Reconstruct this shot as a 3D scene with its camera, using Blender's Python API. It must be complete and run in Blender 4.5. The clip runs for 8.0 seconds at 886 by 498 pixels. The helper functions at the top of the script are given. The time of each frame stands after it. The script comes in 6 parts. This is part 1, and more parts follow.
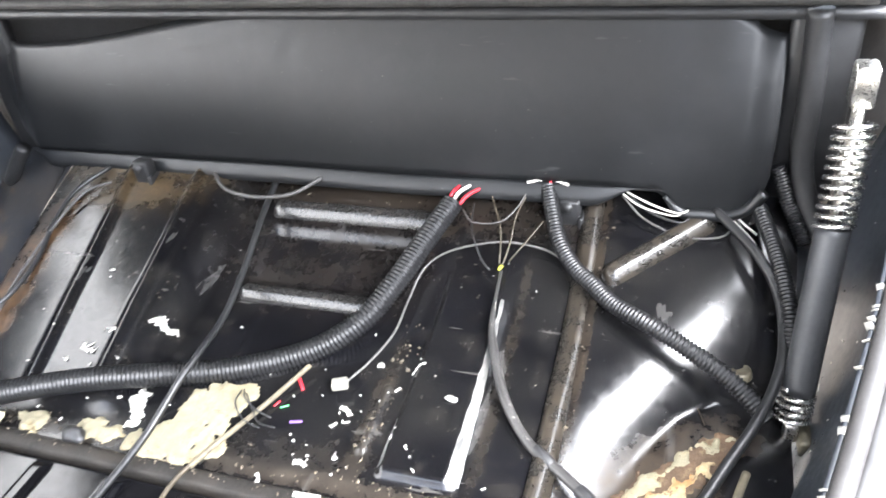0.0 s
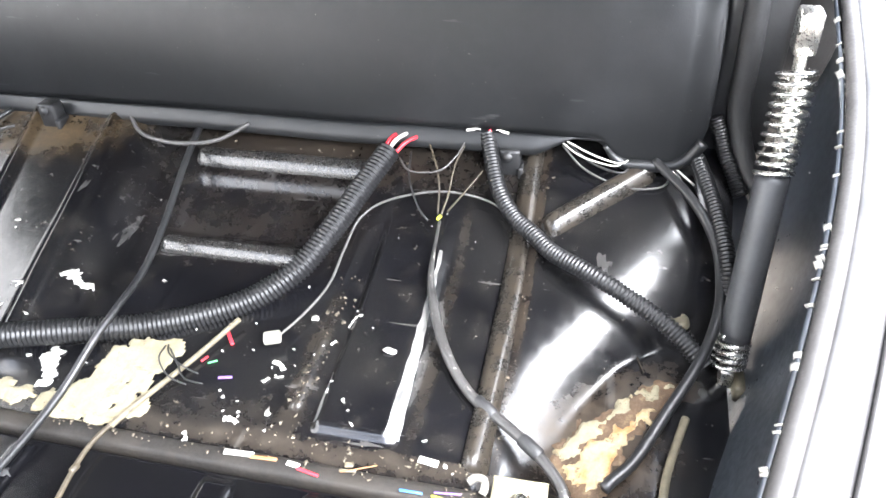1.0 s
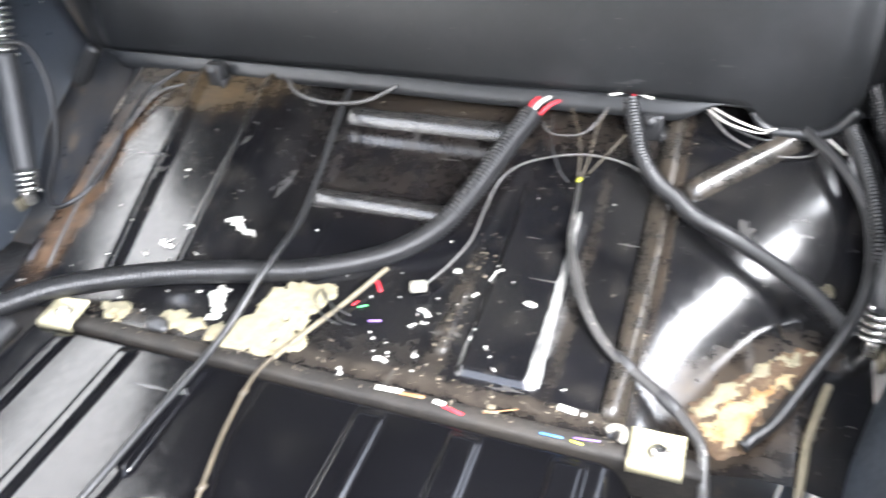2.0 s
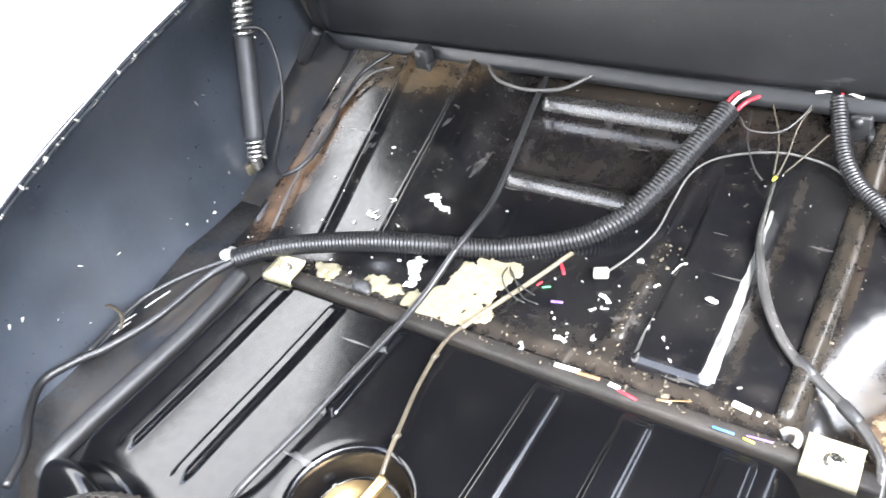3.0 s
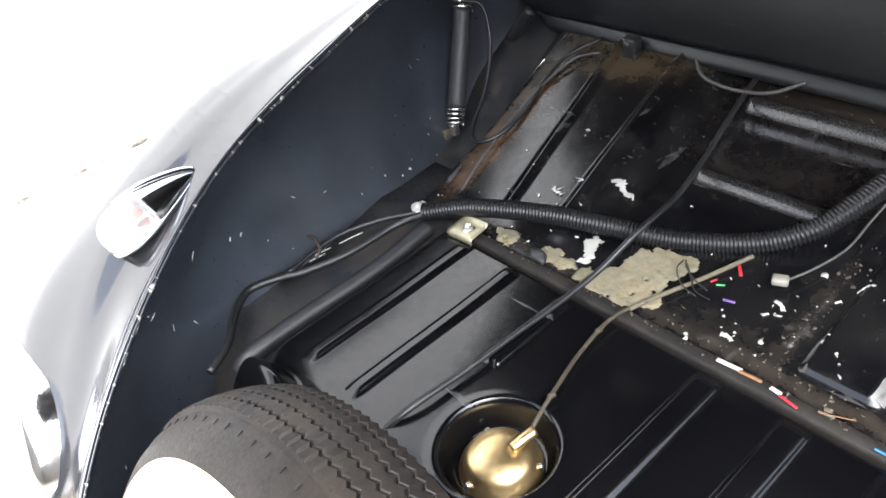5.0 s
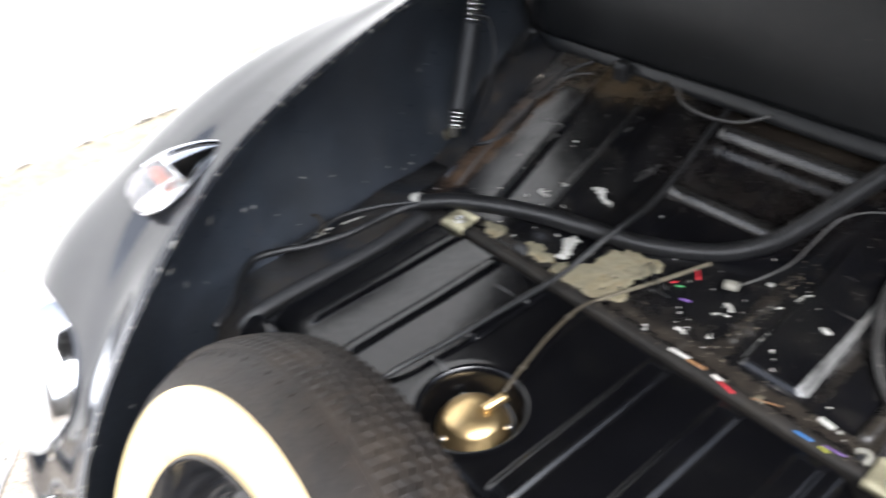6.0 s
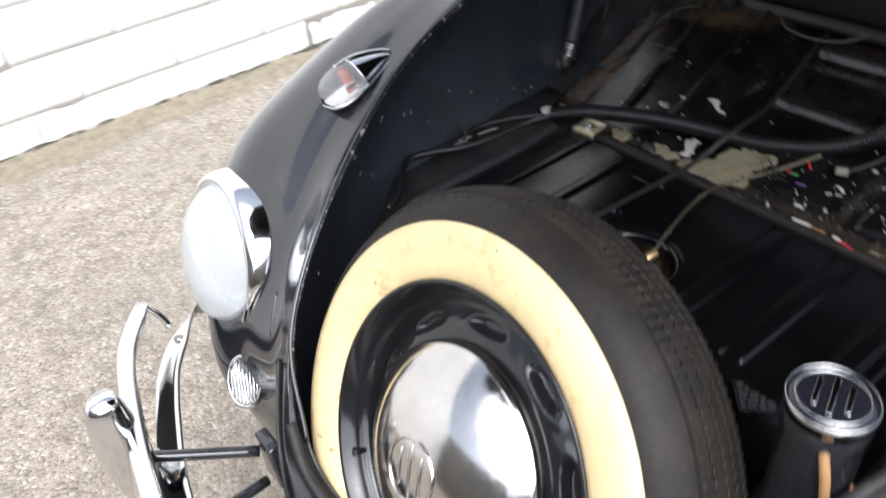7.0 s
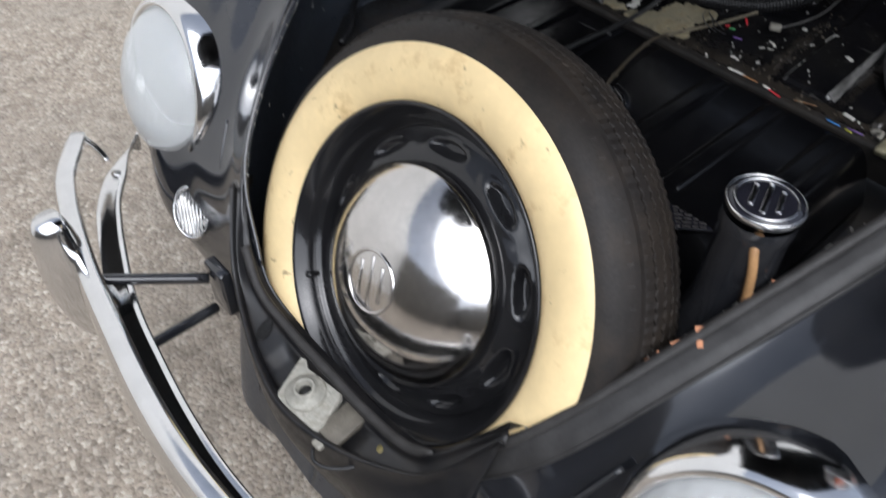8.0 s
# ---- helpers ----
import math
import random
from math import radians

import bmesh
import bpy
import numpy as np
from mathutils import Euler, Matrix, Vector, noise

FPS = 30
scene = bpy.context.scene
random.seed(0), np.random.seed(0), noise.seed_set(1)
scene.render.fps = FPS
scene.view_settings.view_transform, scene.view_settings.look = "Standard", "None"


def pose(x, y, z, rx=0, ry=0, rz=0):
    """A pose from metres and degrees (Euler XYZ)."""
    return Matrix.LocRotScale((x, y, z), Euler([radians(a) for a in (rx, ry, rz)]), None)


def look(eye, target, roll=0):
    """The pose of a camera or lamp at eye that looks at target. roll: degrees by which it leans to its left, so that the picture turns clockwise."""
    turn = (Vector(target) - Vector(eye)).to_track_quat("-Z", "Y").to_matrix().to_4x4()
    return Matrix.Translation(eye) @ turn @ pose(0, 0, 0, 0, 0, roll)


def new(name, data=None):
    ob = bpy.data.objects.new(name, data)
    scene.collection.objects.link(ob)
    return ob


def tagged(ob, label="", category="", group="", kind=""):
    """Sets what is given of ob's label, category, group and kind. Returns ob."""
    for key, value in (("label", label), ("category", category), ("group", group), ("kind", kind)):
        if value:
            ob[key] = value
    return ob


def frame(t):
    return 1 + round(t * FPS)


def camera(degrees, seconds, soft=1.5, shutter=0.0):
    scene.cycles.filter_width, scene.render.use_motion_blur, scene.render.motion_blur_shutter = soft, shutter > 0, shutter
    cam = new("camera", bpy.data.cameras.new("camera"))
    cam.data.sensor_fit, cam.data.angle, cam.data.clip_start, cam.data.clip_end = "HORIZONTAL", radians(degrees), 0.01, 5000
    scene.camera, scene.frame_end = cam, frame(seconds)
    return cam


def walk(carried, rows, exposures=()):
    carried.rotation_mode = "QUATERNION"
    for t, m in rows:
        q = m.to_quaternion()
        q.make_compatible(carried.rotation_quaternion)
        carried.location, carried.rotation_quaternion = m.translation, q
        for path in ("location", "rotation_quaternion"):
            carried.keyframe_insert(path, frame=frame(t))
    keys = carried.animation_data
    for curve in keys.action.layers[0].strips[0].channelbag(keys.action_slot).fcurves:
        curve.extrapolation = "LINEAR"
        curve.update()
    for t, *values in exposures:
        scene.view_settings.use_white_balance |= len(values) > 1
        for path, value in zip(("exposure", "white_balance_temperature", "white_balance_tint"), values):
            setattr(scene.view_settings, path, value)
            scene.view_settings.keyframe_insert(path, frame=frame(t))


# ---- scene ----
cam = camera(60.71, 8.0, shutter=0.5)
PATH = [
    (0, (0.3920, 0.4072, 1.2341), (0.0822, 1.1677, 0.6633), -7.41),
    (0.2, (0.3781, 0.3987, 1.2187), (0.1024, 1.1855, 0.6664), -5.76),
    (0.5, (0.3722, 0.4072, 1.2132), (0.1415, 1.1837, 0.6268), -4.13),
    (1, (0.3704, 0.4112, 1.2063), (0.1659, 1.1744, 0.5935), -2.97),
    (1.5, (0.3521, 0.3919, 1.2102), (0.1600, 1.1421, 0.5775), -3.24),
    (1.8, (0.3446, 0.3740, 1.2185), (0.0779, 1.0964, 0.5805), -5.47),
    (2, (0.3421, 0.3671, 1.2137), (0.0159, 1.0721, 0.5840), -6.65),
    (2.2, (0.3374, 0.3586, 1.2054), (-0.0551, 1.0433, 0.5914), -7.90),
    (3.3, (0.3566, 0.3372, 1.2770), (-0.1653, 0.8918, 0.6290), -14.46),
    (3.5, (0.3640, 0.3370, 1.2788), (-0.1503, 0.8916, 0.6247), -14.62),
    (4, (0.3526, 0.3028, 1.2899), (-0.2370, 0.8173, 0.6673), -14.47),
    (4.2, (0.3541, 0.2900, 1.2867), (-0.2685, 0.7668, 0.6661), -14.44),
    (5.3, (0.3757, 0.2875, 1.2775), (-0.2916, 0.7182, 0.6698), -13.33),
    (5.5, (0.3924, 0.2907, 1.2813), (-0.2530, 0.7495, 0.6705), -11.35),
    (5.8, (0.4213, 0.2629, 1.3051), (-0.2044, 0.7531, 0.6984), -6.21),
    (6, (0.4315, 0.2211, 1.3151), (-0.2252, 0.6758, 0.7134), -7.24),
    (6.1, (0.4369, 0.1966, 1.3068), (-0.2428, 0.6247, 0.7112), -7.68),
    (6.3, (0.4466, 0.1568, 1.3126), (-0.2207, 0.5164, 0.6604), -7.72),
    (6.5, (0.4563, 0.1170, 1.3184), (-0.2494, 0.4822, 0.7113), -5.90),
    (6.6, (0.4566, 0.0804, 1.3286), (-0.2496, 0.4638, 0.7334), -4.81),
    (7, (0.4773, -0.0630, 1.3148), (-0.1836, 0.3763, 0.7062), -6.93),
    (7.2, (0.4744, -0.1164, 1.3220), (-0.1417, 0.3418, 0.6813), -7.26),
    (7.5, (0.4760, -0.1486, 1.3212), (-0.1250, 0.3226, 0.6756), -2.51),
    (7.7, (0.4834, -0.1592, 1.3045), (-0.0785, 0.3090, 0.6226), -0.69),
    (8, (0.5002, -0.1573, 1.2852), (-0.0130, 0.3056, 0.5625), 0.72),
]
walk(cam, [(t, look(eye, target, roll)) for t, eye, target, roll in PATH],
     exposures=[(0.0, 3.75, 5950, 10), (1.0, 3.88, 5950, 10), (2.2, 3.85, 5950, 10), (3.5, 3.95, 5950, 10), (4.0, 3.75, 5950, 10), (5.4, 1.85, 6000, 10), (6.2, 1.6, 5950, 10), (7.0, 0.6, 5900, 10), (8.0, -0.05, 5850, 10)])

# ---- sky and sun ----
world = bpy.data.worlds.new("sky")
scene.world = world
world.use_nodes = True
wn = world.node_tree
sky = wn.nodes.new("ShaderNodeTexSky")
sky.sky_type, sky.sun_disc = "NISHITA", False
SUN_FROM = Vector((0.50, -0.25, 0.83)).normalized()
sky.sun_elevation = math.asin(SUN_FROM.z)
sky.sun_rotation = math.atan2(SUN_FROM.x, SUN_FROM.y)
sky.dust_density, sky.air_density, sky.ozone_density = 5.0, 0.9, 1.0
haze = wn.nodes.new("ShaderNodeHueSaturation")
haze.inputs["Saturation"].default_value = 0.4
wn.links.new(sky.outputs[0], haze.inputs["Color"])
wn.links.new(haze.outputs[0], wn.nodes["Background"].inputs[0])
wn.nodes["Background"].inputs[1].default_value = 0.2
sun = new("sun", bpy.data.lights.new("sun", "SUN"))
sun.data.energy, sun.data.angle, sun.data.color = 2.3, radians(80), (1.0, 0.97, 0.93)
sun.matrix_world = look((3, -3, 6), Vector((3, -3, 6)) - SUN_FROM)


# ---- materials ----
def nd(m, kind, **inputs):
    n = m.node_tree.nodes.new(kind)
    for k, v in inputs.items():
        n.inputs[k.replace("_", " ")].default_value = v
    return n


def ln(m, a, b):
    m.node_tree.links.new(a, b)


def mixc(m, fac, a, b):
    """A colour or grey mix of two values or sockets."""
    n = m.node_tree.nodes.new("ShaderNodeMix")
    n.data_type = "RGBA"
    for sock, v in ((n.inputs[0], fac), (n.inputs[6], a), (n.inputs[7], b)):
        if hasattr(v, "is_linked"):
            ln(m, v, sock)
        elif isinstance(v, (int, float)):
            sock.default_value = v if sock is n.inputs[0] else (v, v, v, 1)
        else:
            sock.default_value = (*v, 1)
    return n.outputs[2]


def noise_mask(m, scale, lo, hi, detail=4.0, rough=0.6, coord="Object", stretch=None):
    tc = nd(m, "ShaderNodeTexCoord")
    src = tc.outputs[coord]
    if stretch:
        mp = nd(m, "ShaderNodeMapping")
        mp.inputs["Scale"].default_value = stretch
        ln(m, src, mp.inputs[0])
        src = mp.outputs[0]
    n = nd(m, "ShaderNodeTexNoise", Scale=scale, Detail=detail, Roughness=rough)
    ln(m, src, n.inputs["Vector"])
    r = nd(m, "ShaderNodeMapRange")
    r.inputs[1].default_value, r.inputs[2].default_value = lo, hi
    ln(m, n.outputs[0], r.inputs[0])
    return r.outputs[0]


def spot_mask(m, x, y, rx, ry, soft=0.5, wobble=0.35, scale=18):
    """A stain with an uneven outline round a place of the floor."""
    tc = nd(m, "ShaderNodeTexCoord")
    mp = nd(m, "ShaderNodeMapping")
    mp.inputs["Location"].default_value = (-x / rx, -y / ry, 0)
    mp.inputs["Scale"].default_value = (1 / rx, 1 / ry, 0)
    ln(m, tc.outputs["Object"], mp.inputs[0])
    ns = nd(m, "ShaderNodeTexNoise", Scale=scale, Detail=5.0)
    ln(m, tc.outputs["Object"], ns.inputs["Vector"])
    length = nd(m, "ShaderNodeVectorMath")
    length.operation = "LENGTH"
    ln(m, mp.outputs[0], length.inputs[0])
    w = nd(m, "ShaderNodeMath")
    w.operation = "MULTIPLY_ADD"
    ln(m, ns.outputs[0], w.inputs[0])
    w.inputs[1].default_value = 2 * wobble
    ln(m, length.outputs["Value"], w.inputs[2])
    r = nd(m, "ShaderNodeMapRange")
    r.inputs[1].default_value, r.inputs[2].default_value = 1 + wobble + soft / 2, 1 + wobble - soft / 2
    ln(m, w.outputs[0], r.inputs[0])
    return r.outputs[0]


def times(m, a, k):
    n = nd(m, "ShaderNodeMath")
    n.operation = "MULTIPLY"
    ln(m, a, n.inputs[0])
    if hasattr(k, "is_linked"):
        ln(m, k, n.inputs[1])
    else:
        n.inputs[1].default_value = k
    return n.outputs[0]


def material(name, base, rough=0.5, metal=0.0, spread=0.25, scale=30, bump=0.0, bump_scale=200, rough_spread=0.1, coat=0.0, alpha=None):
    m = bpy.data.materials.new(name)
    m.use_nodes = True
    b = m.node_tree.nodes["Principled BSDF"]
    big = noise_mask(m, scale, 0.3, 0.7)
    fine = noise_mask(m, scale * 9, 0.3, 0.7)
    lo, hi = [c * (1 - spread) for c in base], [min(1, c * (1 + spread)) for c in base]
    c = mixc(m, big, lo, hi)
    c = mixc(m, times(m, fine, 0.35), c, [c2 * (1 - spread * 0.8) for c2 in base])
    ln(m, c, b.inputs["Base Color"])
    ln(m, mixc(m, fine, max(0.02, rough - rough_spread), min(1, rough + rough_spread)), b.inputs["Roughness"])
    b.inputs["Metallic"].default_value = metal
    b.inputs["Coat Weight"].default_value = coat
    if bump:
        bp = nd(m, "ShaderNodeBump", Strength=bump, Distance=0.002)
        ln(m, noise_mask(m, bump_scale, 0.0, 1.0), bp.inputs["Height"])
        ln(m, bp.outputs[0], b.inputs["Normal"])
    m["c"], m["r"] = 0, 0
    return m


def overlay(m, fac, colour, rough):
    """Lays dust, rust or mud over a material where fac is high."""
    b = m.node_tree.nodes["Principled BSDF"]
    c, r = b.inputs["Base Color"].links[0].from_socket, b.inputs["Roughness"].links[0].from_socket
    ln(m, mixc(m, fac, c, colour), b.inputs["Base Color"])
    ln(m, mixc(m, fac, r, rough), b.inputs["Roughness"])


PAINT = material("black_car_paint", (0.011, 0.0122, 0.0155), 0.09, spread=0.3, scale=6, rough_spread=0.03)
overlay(PAINT, times(PAINT, noise_mask(PAINT, 5, 0.4, 0.8), 0.14), (0.2, 0.19, 0.18), 0.3)
NOSEP = material("dusty_nose_paint", (0.008, 0.008, 0.009), 0.38, spread=0.3, scale=14, rough_spread=0.08)
overlay(NOSEP, times(NOSEP, noise_mask(NOSEP, 26, 0.45, 0.7, 7.0, 0.65), 0.5), (0.026, 0.022, 0.018), 0.6)
LIDP = material("black_lid_paint", (0.004, 0.0043, 0.005), 0.4, spread=0.3, scale=6, rough_spread=0.05)
INNER = material("black_inner_paint", (0.029, 0.0345, 0.044), 0.34, spread=0.35, scale=14, rough_spread=0.08, bump=0.05, bump_scale=60)
overlay(INNER, times(INNER, noise_mask(INNER, 6, 0.45, 0.7, 7.0, 0.62), 0.45), (0.03, 0.032, 0.036), 0.42)
overlay(INNER, times(INNER, noise_mask(INNER, 38, 0.56, 0.7, 7.0, 0.68), 0.35), (0.048, 0.046, 0.045), 0.5)
overlay(INNER, times(INNER, noise_mask(INNER, 260, 0.72, 0.77), 0.35), (0.3, 0.29, 0.27), 0.7)
FLOORP = material("dusty_black_floor_paint", (0.003, 0.003, 0.0037), 0.2, spread=0.35, scale=16, rough_spread=0.06, bump=0.05, bump_scale=70)
overlay(FLOORP, times(FLOORP, noise_mask(FLOORP, 10, 0.46, 0.66, 7.0, 0.62), 0.6), (0.0085, 0.0082, 0.0078), 0.25)
overlay(FLOORP, times(FLOORP, noise_mask(FLOORP, 31, 0.53, 0.66, 8.0, 0.66), 0.5), (0.014, 0.0127, 0.0112), 0.3)
overlay(FLOORP, times(FLOORP, noise_mask(FLOORP, 110, 0.6, 0.7, 5.0, 0.7), 0.35), (0.04, 0.035, 0.029), 0.42)
# stains: place, half size, strength, colour, size of their mottling
for sx, sy, rx, ry, k, col, mottle in ((-0.27, 1.075, 0.09, 0.05, 0.9, (0.11, 0.075, 0.036), 26), (-0.352, 0.9, 0.022, 0.12, 0.95, (0.15, 0.085, 0.04), 30), (-0.40, 0.95, 0.05, 0.14, 0.6, (0.03, 0.027, 0.023), 22), (0.0, 1.02, 0.13, 0.065, 0.6, (0.0136, 0.0092, 0.006), 24), (0.01, 1.085, 0.12, 0.015, 0.8, (0.0238, 0.017, 0.0099), 34),
                                       (0.17, 1.075, 0.11, 0.025, 0.8, (0.0218, 0.0156, 0.0095), 36), (0.125, 0.83, 0.009, 0.08, 0.8, (0.0306, 0.0245, 0.0177), 46), (0.2, 0.760, 0.2, 0.009, 0.85, (0.0374, 0.0286, 0.0197), 50), (0.234, 0.9, 0.006, 0.14, 0.7, (0.0238, 0.019, 0.0136), 44),
                                       (0.305, 0.97, 0.005, 0.17, 0.8, (0.0374, 0.0272, 0.0177), 40), (0.385, 0.805, 0.055, 0.045, 0.95, (0.0476, 0.0326, 0.019), 40), (-0.05, 0.762, 0.3, 0.010, 0.75, (0.0272, 0.0224, 0.017), 50), (0.07, 0.78, 0.09, 0.02, 0.6, (0.0163, 0.0136, 0.0102), 56)):
    overlay(FLOORP, times(FLOORP, times(FLOORP, spot_mask(FLOORP, sx, sy, rx, ry, 0.9, 0.6, 34), noise_mask(FLOORP, mottle, 0.36, 0.74, 10.0, 0.78)), k), col, 0.55)
# a band of caked dirt along the foot of the dome, also hiding a highlight
for sx, sy, rx, ry in ((0.345, 0.815, 0.022, 0.022), (0.362, 0.838, 0.02, 0.02), (0.385, 0.862, 0.022, 0.018), (0.41, 0.88, 0.024, 0.017), (0.44, 0.895, 0.024, 0.018)):
    overlay(FLOORP, times(FLOORP, times(FLOORP, spot_mask(FLOORP, sx, sy, rx, ry, 0.9, 0.6, 60), noise_mask(FLOORP, 75, 0.38, 0.66, 9.0, 0.75)), 0.9), (0.034, 0.025, 0.016), 0.7)
overlay(FLOORP, times(FLOORP, noise_mask(FLOORP, 42, 0.67, 0.71, 3.0, 0.6, stretch=(1, 0.09, 1)), 0.2), (0.12, 0.115, 0.11), 0.4)
overlay(FLOORP, times(FLOORP, noise_mask(FLOORP, 70, 0.68, 0.71, 3.0, 0.6, stretch=(0.12, 1, 1)), 0.25), (0.1, 0.095, 0.09), 0.4)
overlay(FLOORP, times(FLOORP, noise_mask(FLOORP, 300, 0.71, 0.76), 0.5), (0.3, 0.27, 0.22), 0.7)
CHANNELM = material("dusty_channel_paint", (0.016, 0.018, 0.022), 0.36, spread=0.35, scale=16, bump=0.05)
overlay(CHANNELM, times(CHANNELM, noise_mask(CHANNELM, 9, 0.42, 0.68, 8.0, 0.66), 0.8), (0.05, 0.042, 0.033), 0.5)
overlay(CHANNELM, times(CHANNELM, noise_mask(CHANNELM, 40, 0.55, 0.68, 8.0, 0.7), 0.6), (0.07, 0.052, 0.034), 0.6)
TANKP = material("satin_black_tank_paint", (0.002, 0.002, 0.0025), 0.17, spread=0.3, scale=12, rough_spread=0.05, bump=0.04, bump_scale=50)
overlay(TANKP, times(TANKP, noise_mask(TANKP, 8, 0.42, 0.78), 0.3), (0.0032, 0.0031, 0.003), 0.22)
overlay(TANKP, times(TANKP, noise_mask(TANKP, 18, 0.5, 0.68, 8.0, 0.66), 0.5), (0.0042, 0.0041, 0.004), 0.24)
overlay(TANKP, times(TANKP, noise_mask(TANKP, 80, 0.58, 0.7, 6.0, 0.7), 0.35), (0.0075, 0.0072, 0.0068), 0.3)
overlay(TANKP, times(TANKP, noise_mask(TANKP, 50, 0.69, 0.72, 3.0, 0.6, stretch=(0.1, 1, 1)), 0.3), (0.12, 0.12, 0.12), 0.4)
overlay(TANKP, times(TANKP, noise_mask(TANKP, 300, 0.74, 0.78), 0.5), (0.4, 0.39, 0.36), 0.7)
for m, v in ((INNER, 0.85), (FLOORP, 0.5), (TANKP, 0.42), (LIDP, 0.25)):
    m.node_tree.nodes["Principled BSDF"].inputs["Specular IOR Level"].default_value = v
PAINT.node_tree.nodes["Principled BSDF"].inputs["Specular IOR Level"].default_value = 0.95
RIBP = material("rubbed_black_rib_paint", (0.014, 0.0135, 0.013), 0.28, spread=0.4, scale=60, bump=0.1, bump_scale=120)
overlay(RIBP, times(RIBP, noise_mask(RIBP, 70, 0.52, 0.66, 6.0, 0.7), 0.2), (0.05, 0.04, 0.03), 0.4)
DUSTYRIB = material("grimy_rib_paint", (0.013, 0.0117, 0.01), 0.26, spread=0.3, scale=50)
overlay(DUSTYRIB, times(DUSTYRIB, noise_mask(DUSTYRIB, 40, 0.45, 0.62, 7.0, 0.7), 0.6), (0.03, 0.023, 0.0155), 0.5)
LIPM = material("dirty_lip_rubber", (0.009, 0.0078, 0.0066), 0.7, spread=0.35, scale=30, bump=0.2)
overlay(LIPM, times(LIPM, noise_mask(LIPM, 24, 0.45, 0.65, 8.0, 0.7), 0.6), (0.02, 0.0165, 0.0125), 0.6)
LOOMM = material("cracked_black_tape", (0.028, 0.027, 0.026), 0.38, spread=0.4, scale=40, bump=0.4, bump_scale=160)
overlay(LOOMM, times(LOOMM, noise_mask(LOOMM, 130, 0.6, 0.68, 5.0, 0.7), 0.8), (0.3, 0.28, 0.25), 0.6)
RIBP.node_tree.nodes["Principled BSDF"].inputs["Specular IOR Level"].default_value = 0.75
SEALM = material("grey_brown_rubber_seal", (0.028, 0.026, 0.024), 0.7, spread=0.4, scale=40, bump=0.2)
BEDM = material("dusty_grey_bed", (0.03, 0.029, 0.0285), 0.45, spread=0.4, scale=30)
STRIPM = material("dusty_black_strip", (0.03, 0.0285, 0.0275), 0.55, spread=0.3, scale=50, bump=0.1)
FOOTM = material("dirty_tan_zinc", (0.085, 0.075, 0.052), 0.45, metal=0.3, spread=0.35, scale=60, bump=0.2)
PRINTM = material("faded_print", (0.034, 0.03, 0.025), 0.6, spread=0.4, scale=90)
WORN = material("rubbed_bare_edge", (0.105, 0.103, 0.098), 0.38, spread=0.3, scale=90)
overlay(WORN, times(WORN, noise_mask(WORN, 70, 0.5, 0.64, 7.0, 0.7, stretch=(1, 0.25, 1)), 0.85), (0.012, 0.011, 0.010), 0.35)
HOLEM = material("painted_hole_shade", (0.002, 0.002, 0.002), 0.9)
RUBBER = material("black_rubber", (0.013, 0.013, 0.0135), 0.5, spread=0.3, scale=60, bump=0.1)
TYREM = material("worn_tyre_rubber", (0.012, 0.0095, 0.0077), 0.58, spread=0.4, scale=35, bump=0.25, bump_scale=180)
overlay(TYREM, times(TYREM, noise_mask(TYREM, 22, 0.45, 0.75), 0.6), (0.034, 0.025, 0.017), 0.7)
WHITEWALL = material("yellowed_white_rubber", (0.78, 0.61, 0.33), 0.5, spread=0.12, scale=14, bump=0.08)
overlay(WHITEWALL, times(WHITEWALL, noise_mask(WHITEWALL, 26, 0.57, 0.72, 7.0), 0.6), (0.45, 0.28, 0.11), 0.6)
overlay(WHITEWALL, times(WHITEWALL, noise_mask(WHITEWALL, 48, 0.66, 0.72), 0.7), (0.18, 0.12, 0.06), 0.6)
RIMM = material("glossy_black_rim", (0.012, 0.012, 0.013), 0.14, spread=0.3, scale=20, rough_spread=0.06)
CHROME = material("chrome", (0.75, 0.75, 0.75), 0.11, metal=1.0, spread=0.08, scale=25, rough_spread=0.04)
OLDCHROME = material("hazed_chrome", (0.62, 0.6, 0.58), 0.14, metal=1.0, spread=0.12, scale=18, rough_spread=0.07)
LINERM = material("tarnished_chrome", (0.55, 0.5, 0.44), 0.2, metal=1.0, spread=0.2, scale=25)
overlay(LINERM, times(LINERM, noise_mask(LINERM, 14, 0.5, 0.7), 0.5), (0.2, 0.13, 0.07), 0.5)
STEEL = material("bare_dull_steel", (0.62, 0.6, 0.55), 0.3, metal=1.0, spread=0.3, scale=70, bump=0.1)
BRIGHT = material("bright_spring_steel", (0.72, 0.71, 0.68), 0.22, metal=1.0, spread=0.15, scale=60)
TUBEM = material("satin_grey_black_tube", (0.03, 0.031, 0.033), 0.5, spread=0.25, scale=30)
ZINC = material("grey_zinc_lock", (0.30, 0.29, 0.25), 0.62, metal=0.15, spread=0.3, scale=60, bump=0.25)
overlay(ZINC, times(ZINC, noise_mask(ZINC, 70, 0.5, 0.68, 6.0, 0.7), 0.6), (0.15, 0.13, 0.10), 0.75)
OLDZINC = material("stained_zinc", (0.11, 0.098, 0.078), 0.6, metal=0.2, spread=0.4, scale=50, bump=0.3)
OLDYELLOW = material("dirty_yellow_rubber", (0.16, 0.13, 0.04), 0.6, spread=0.4, scale=80)
REFLECTOR = material("hazed_reflector", (0.93, 0.94, 0.94), 0.07, metal=1.0, spread=0.06, scale=20)
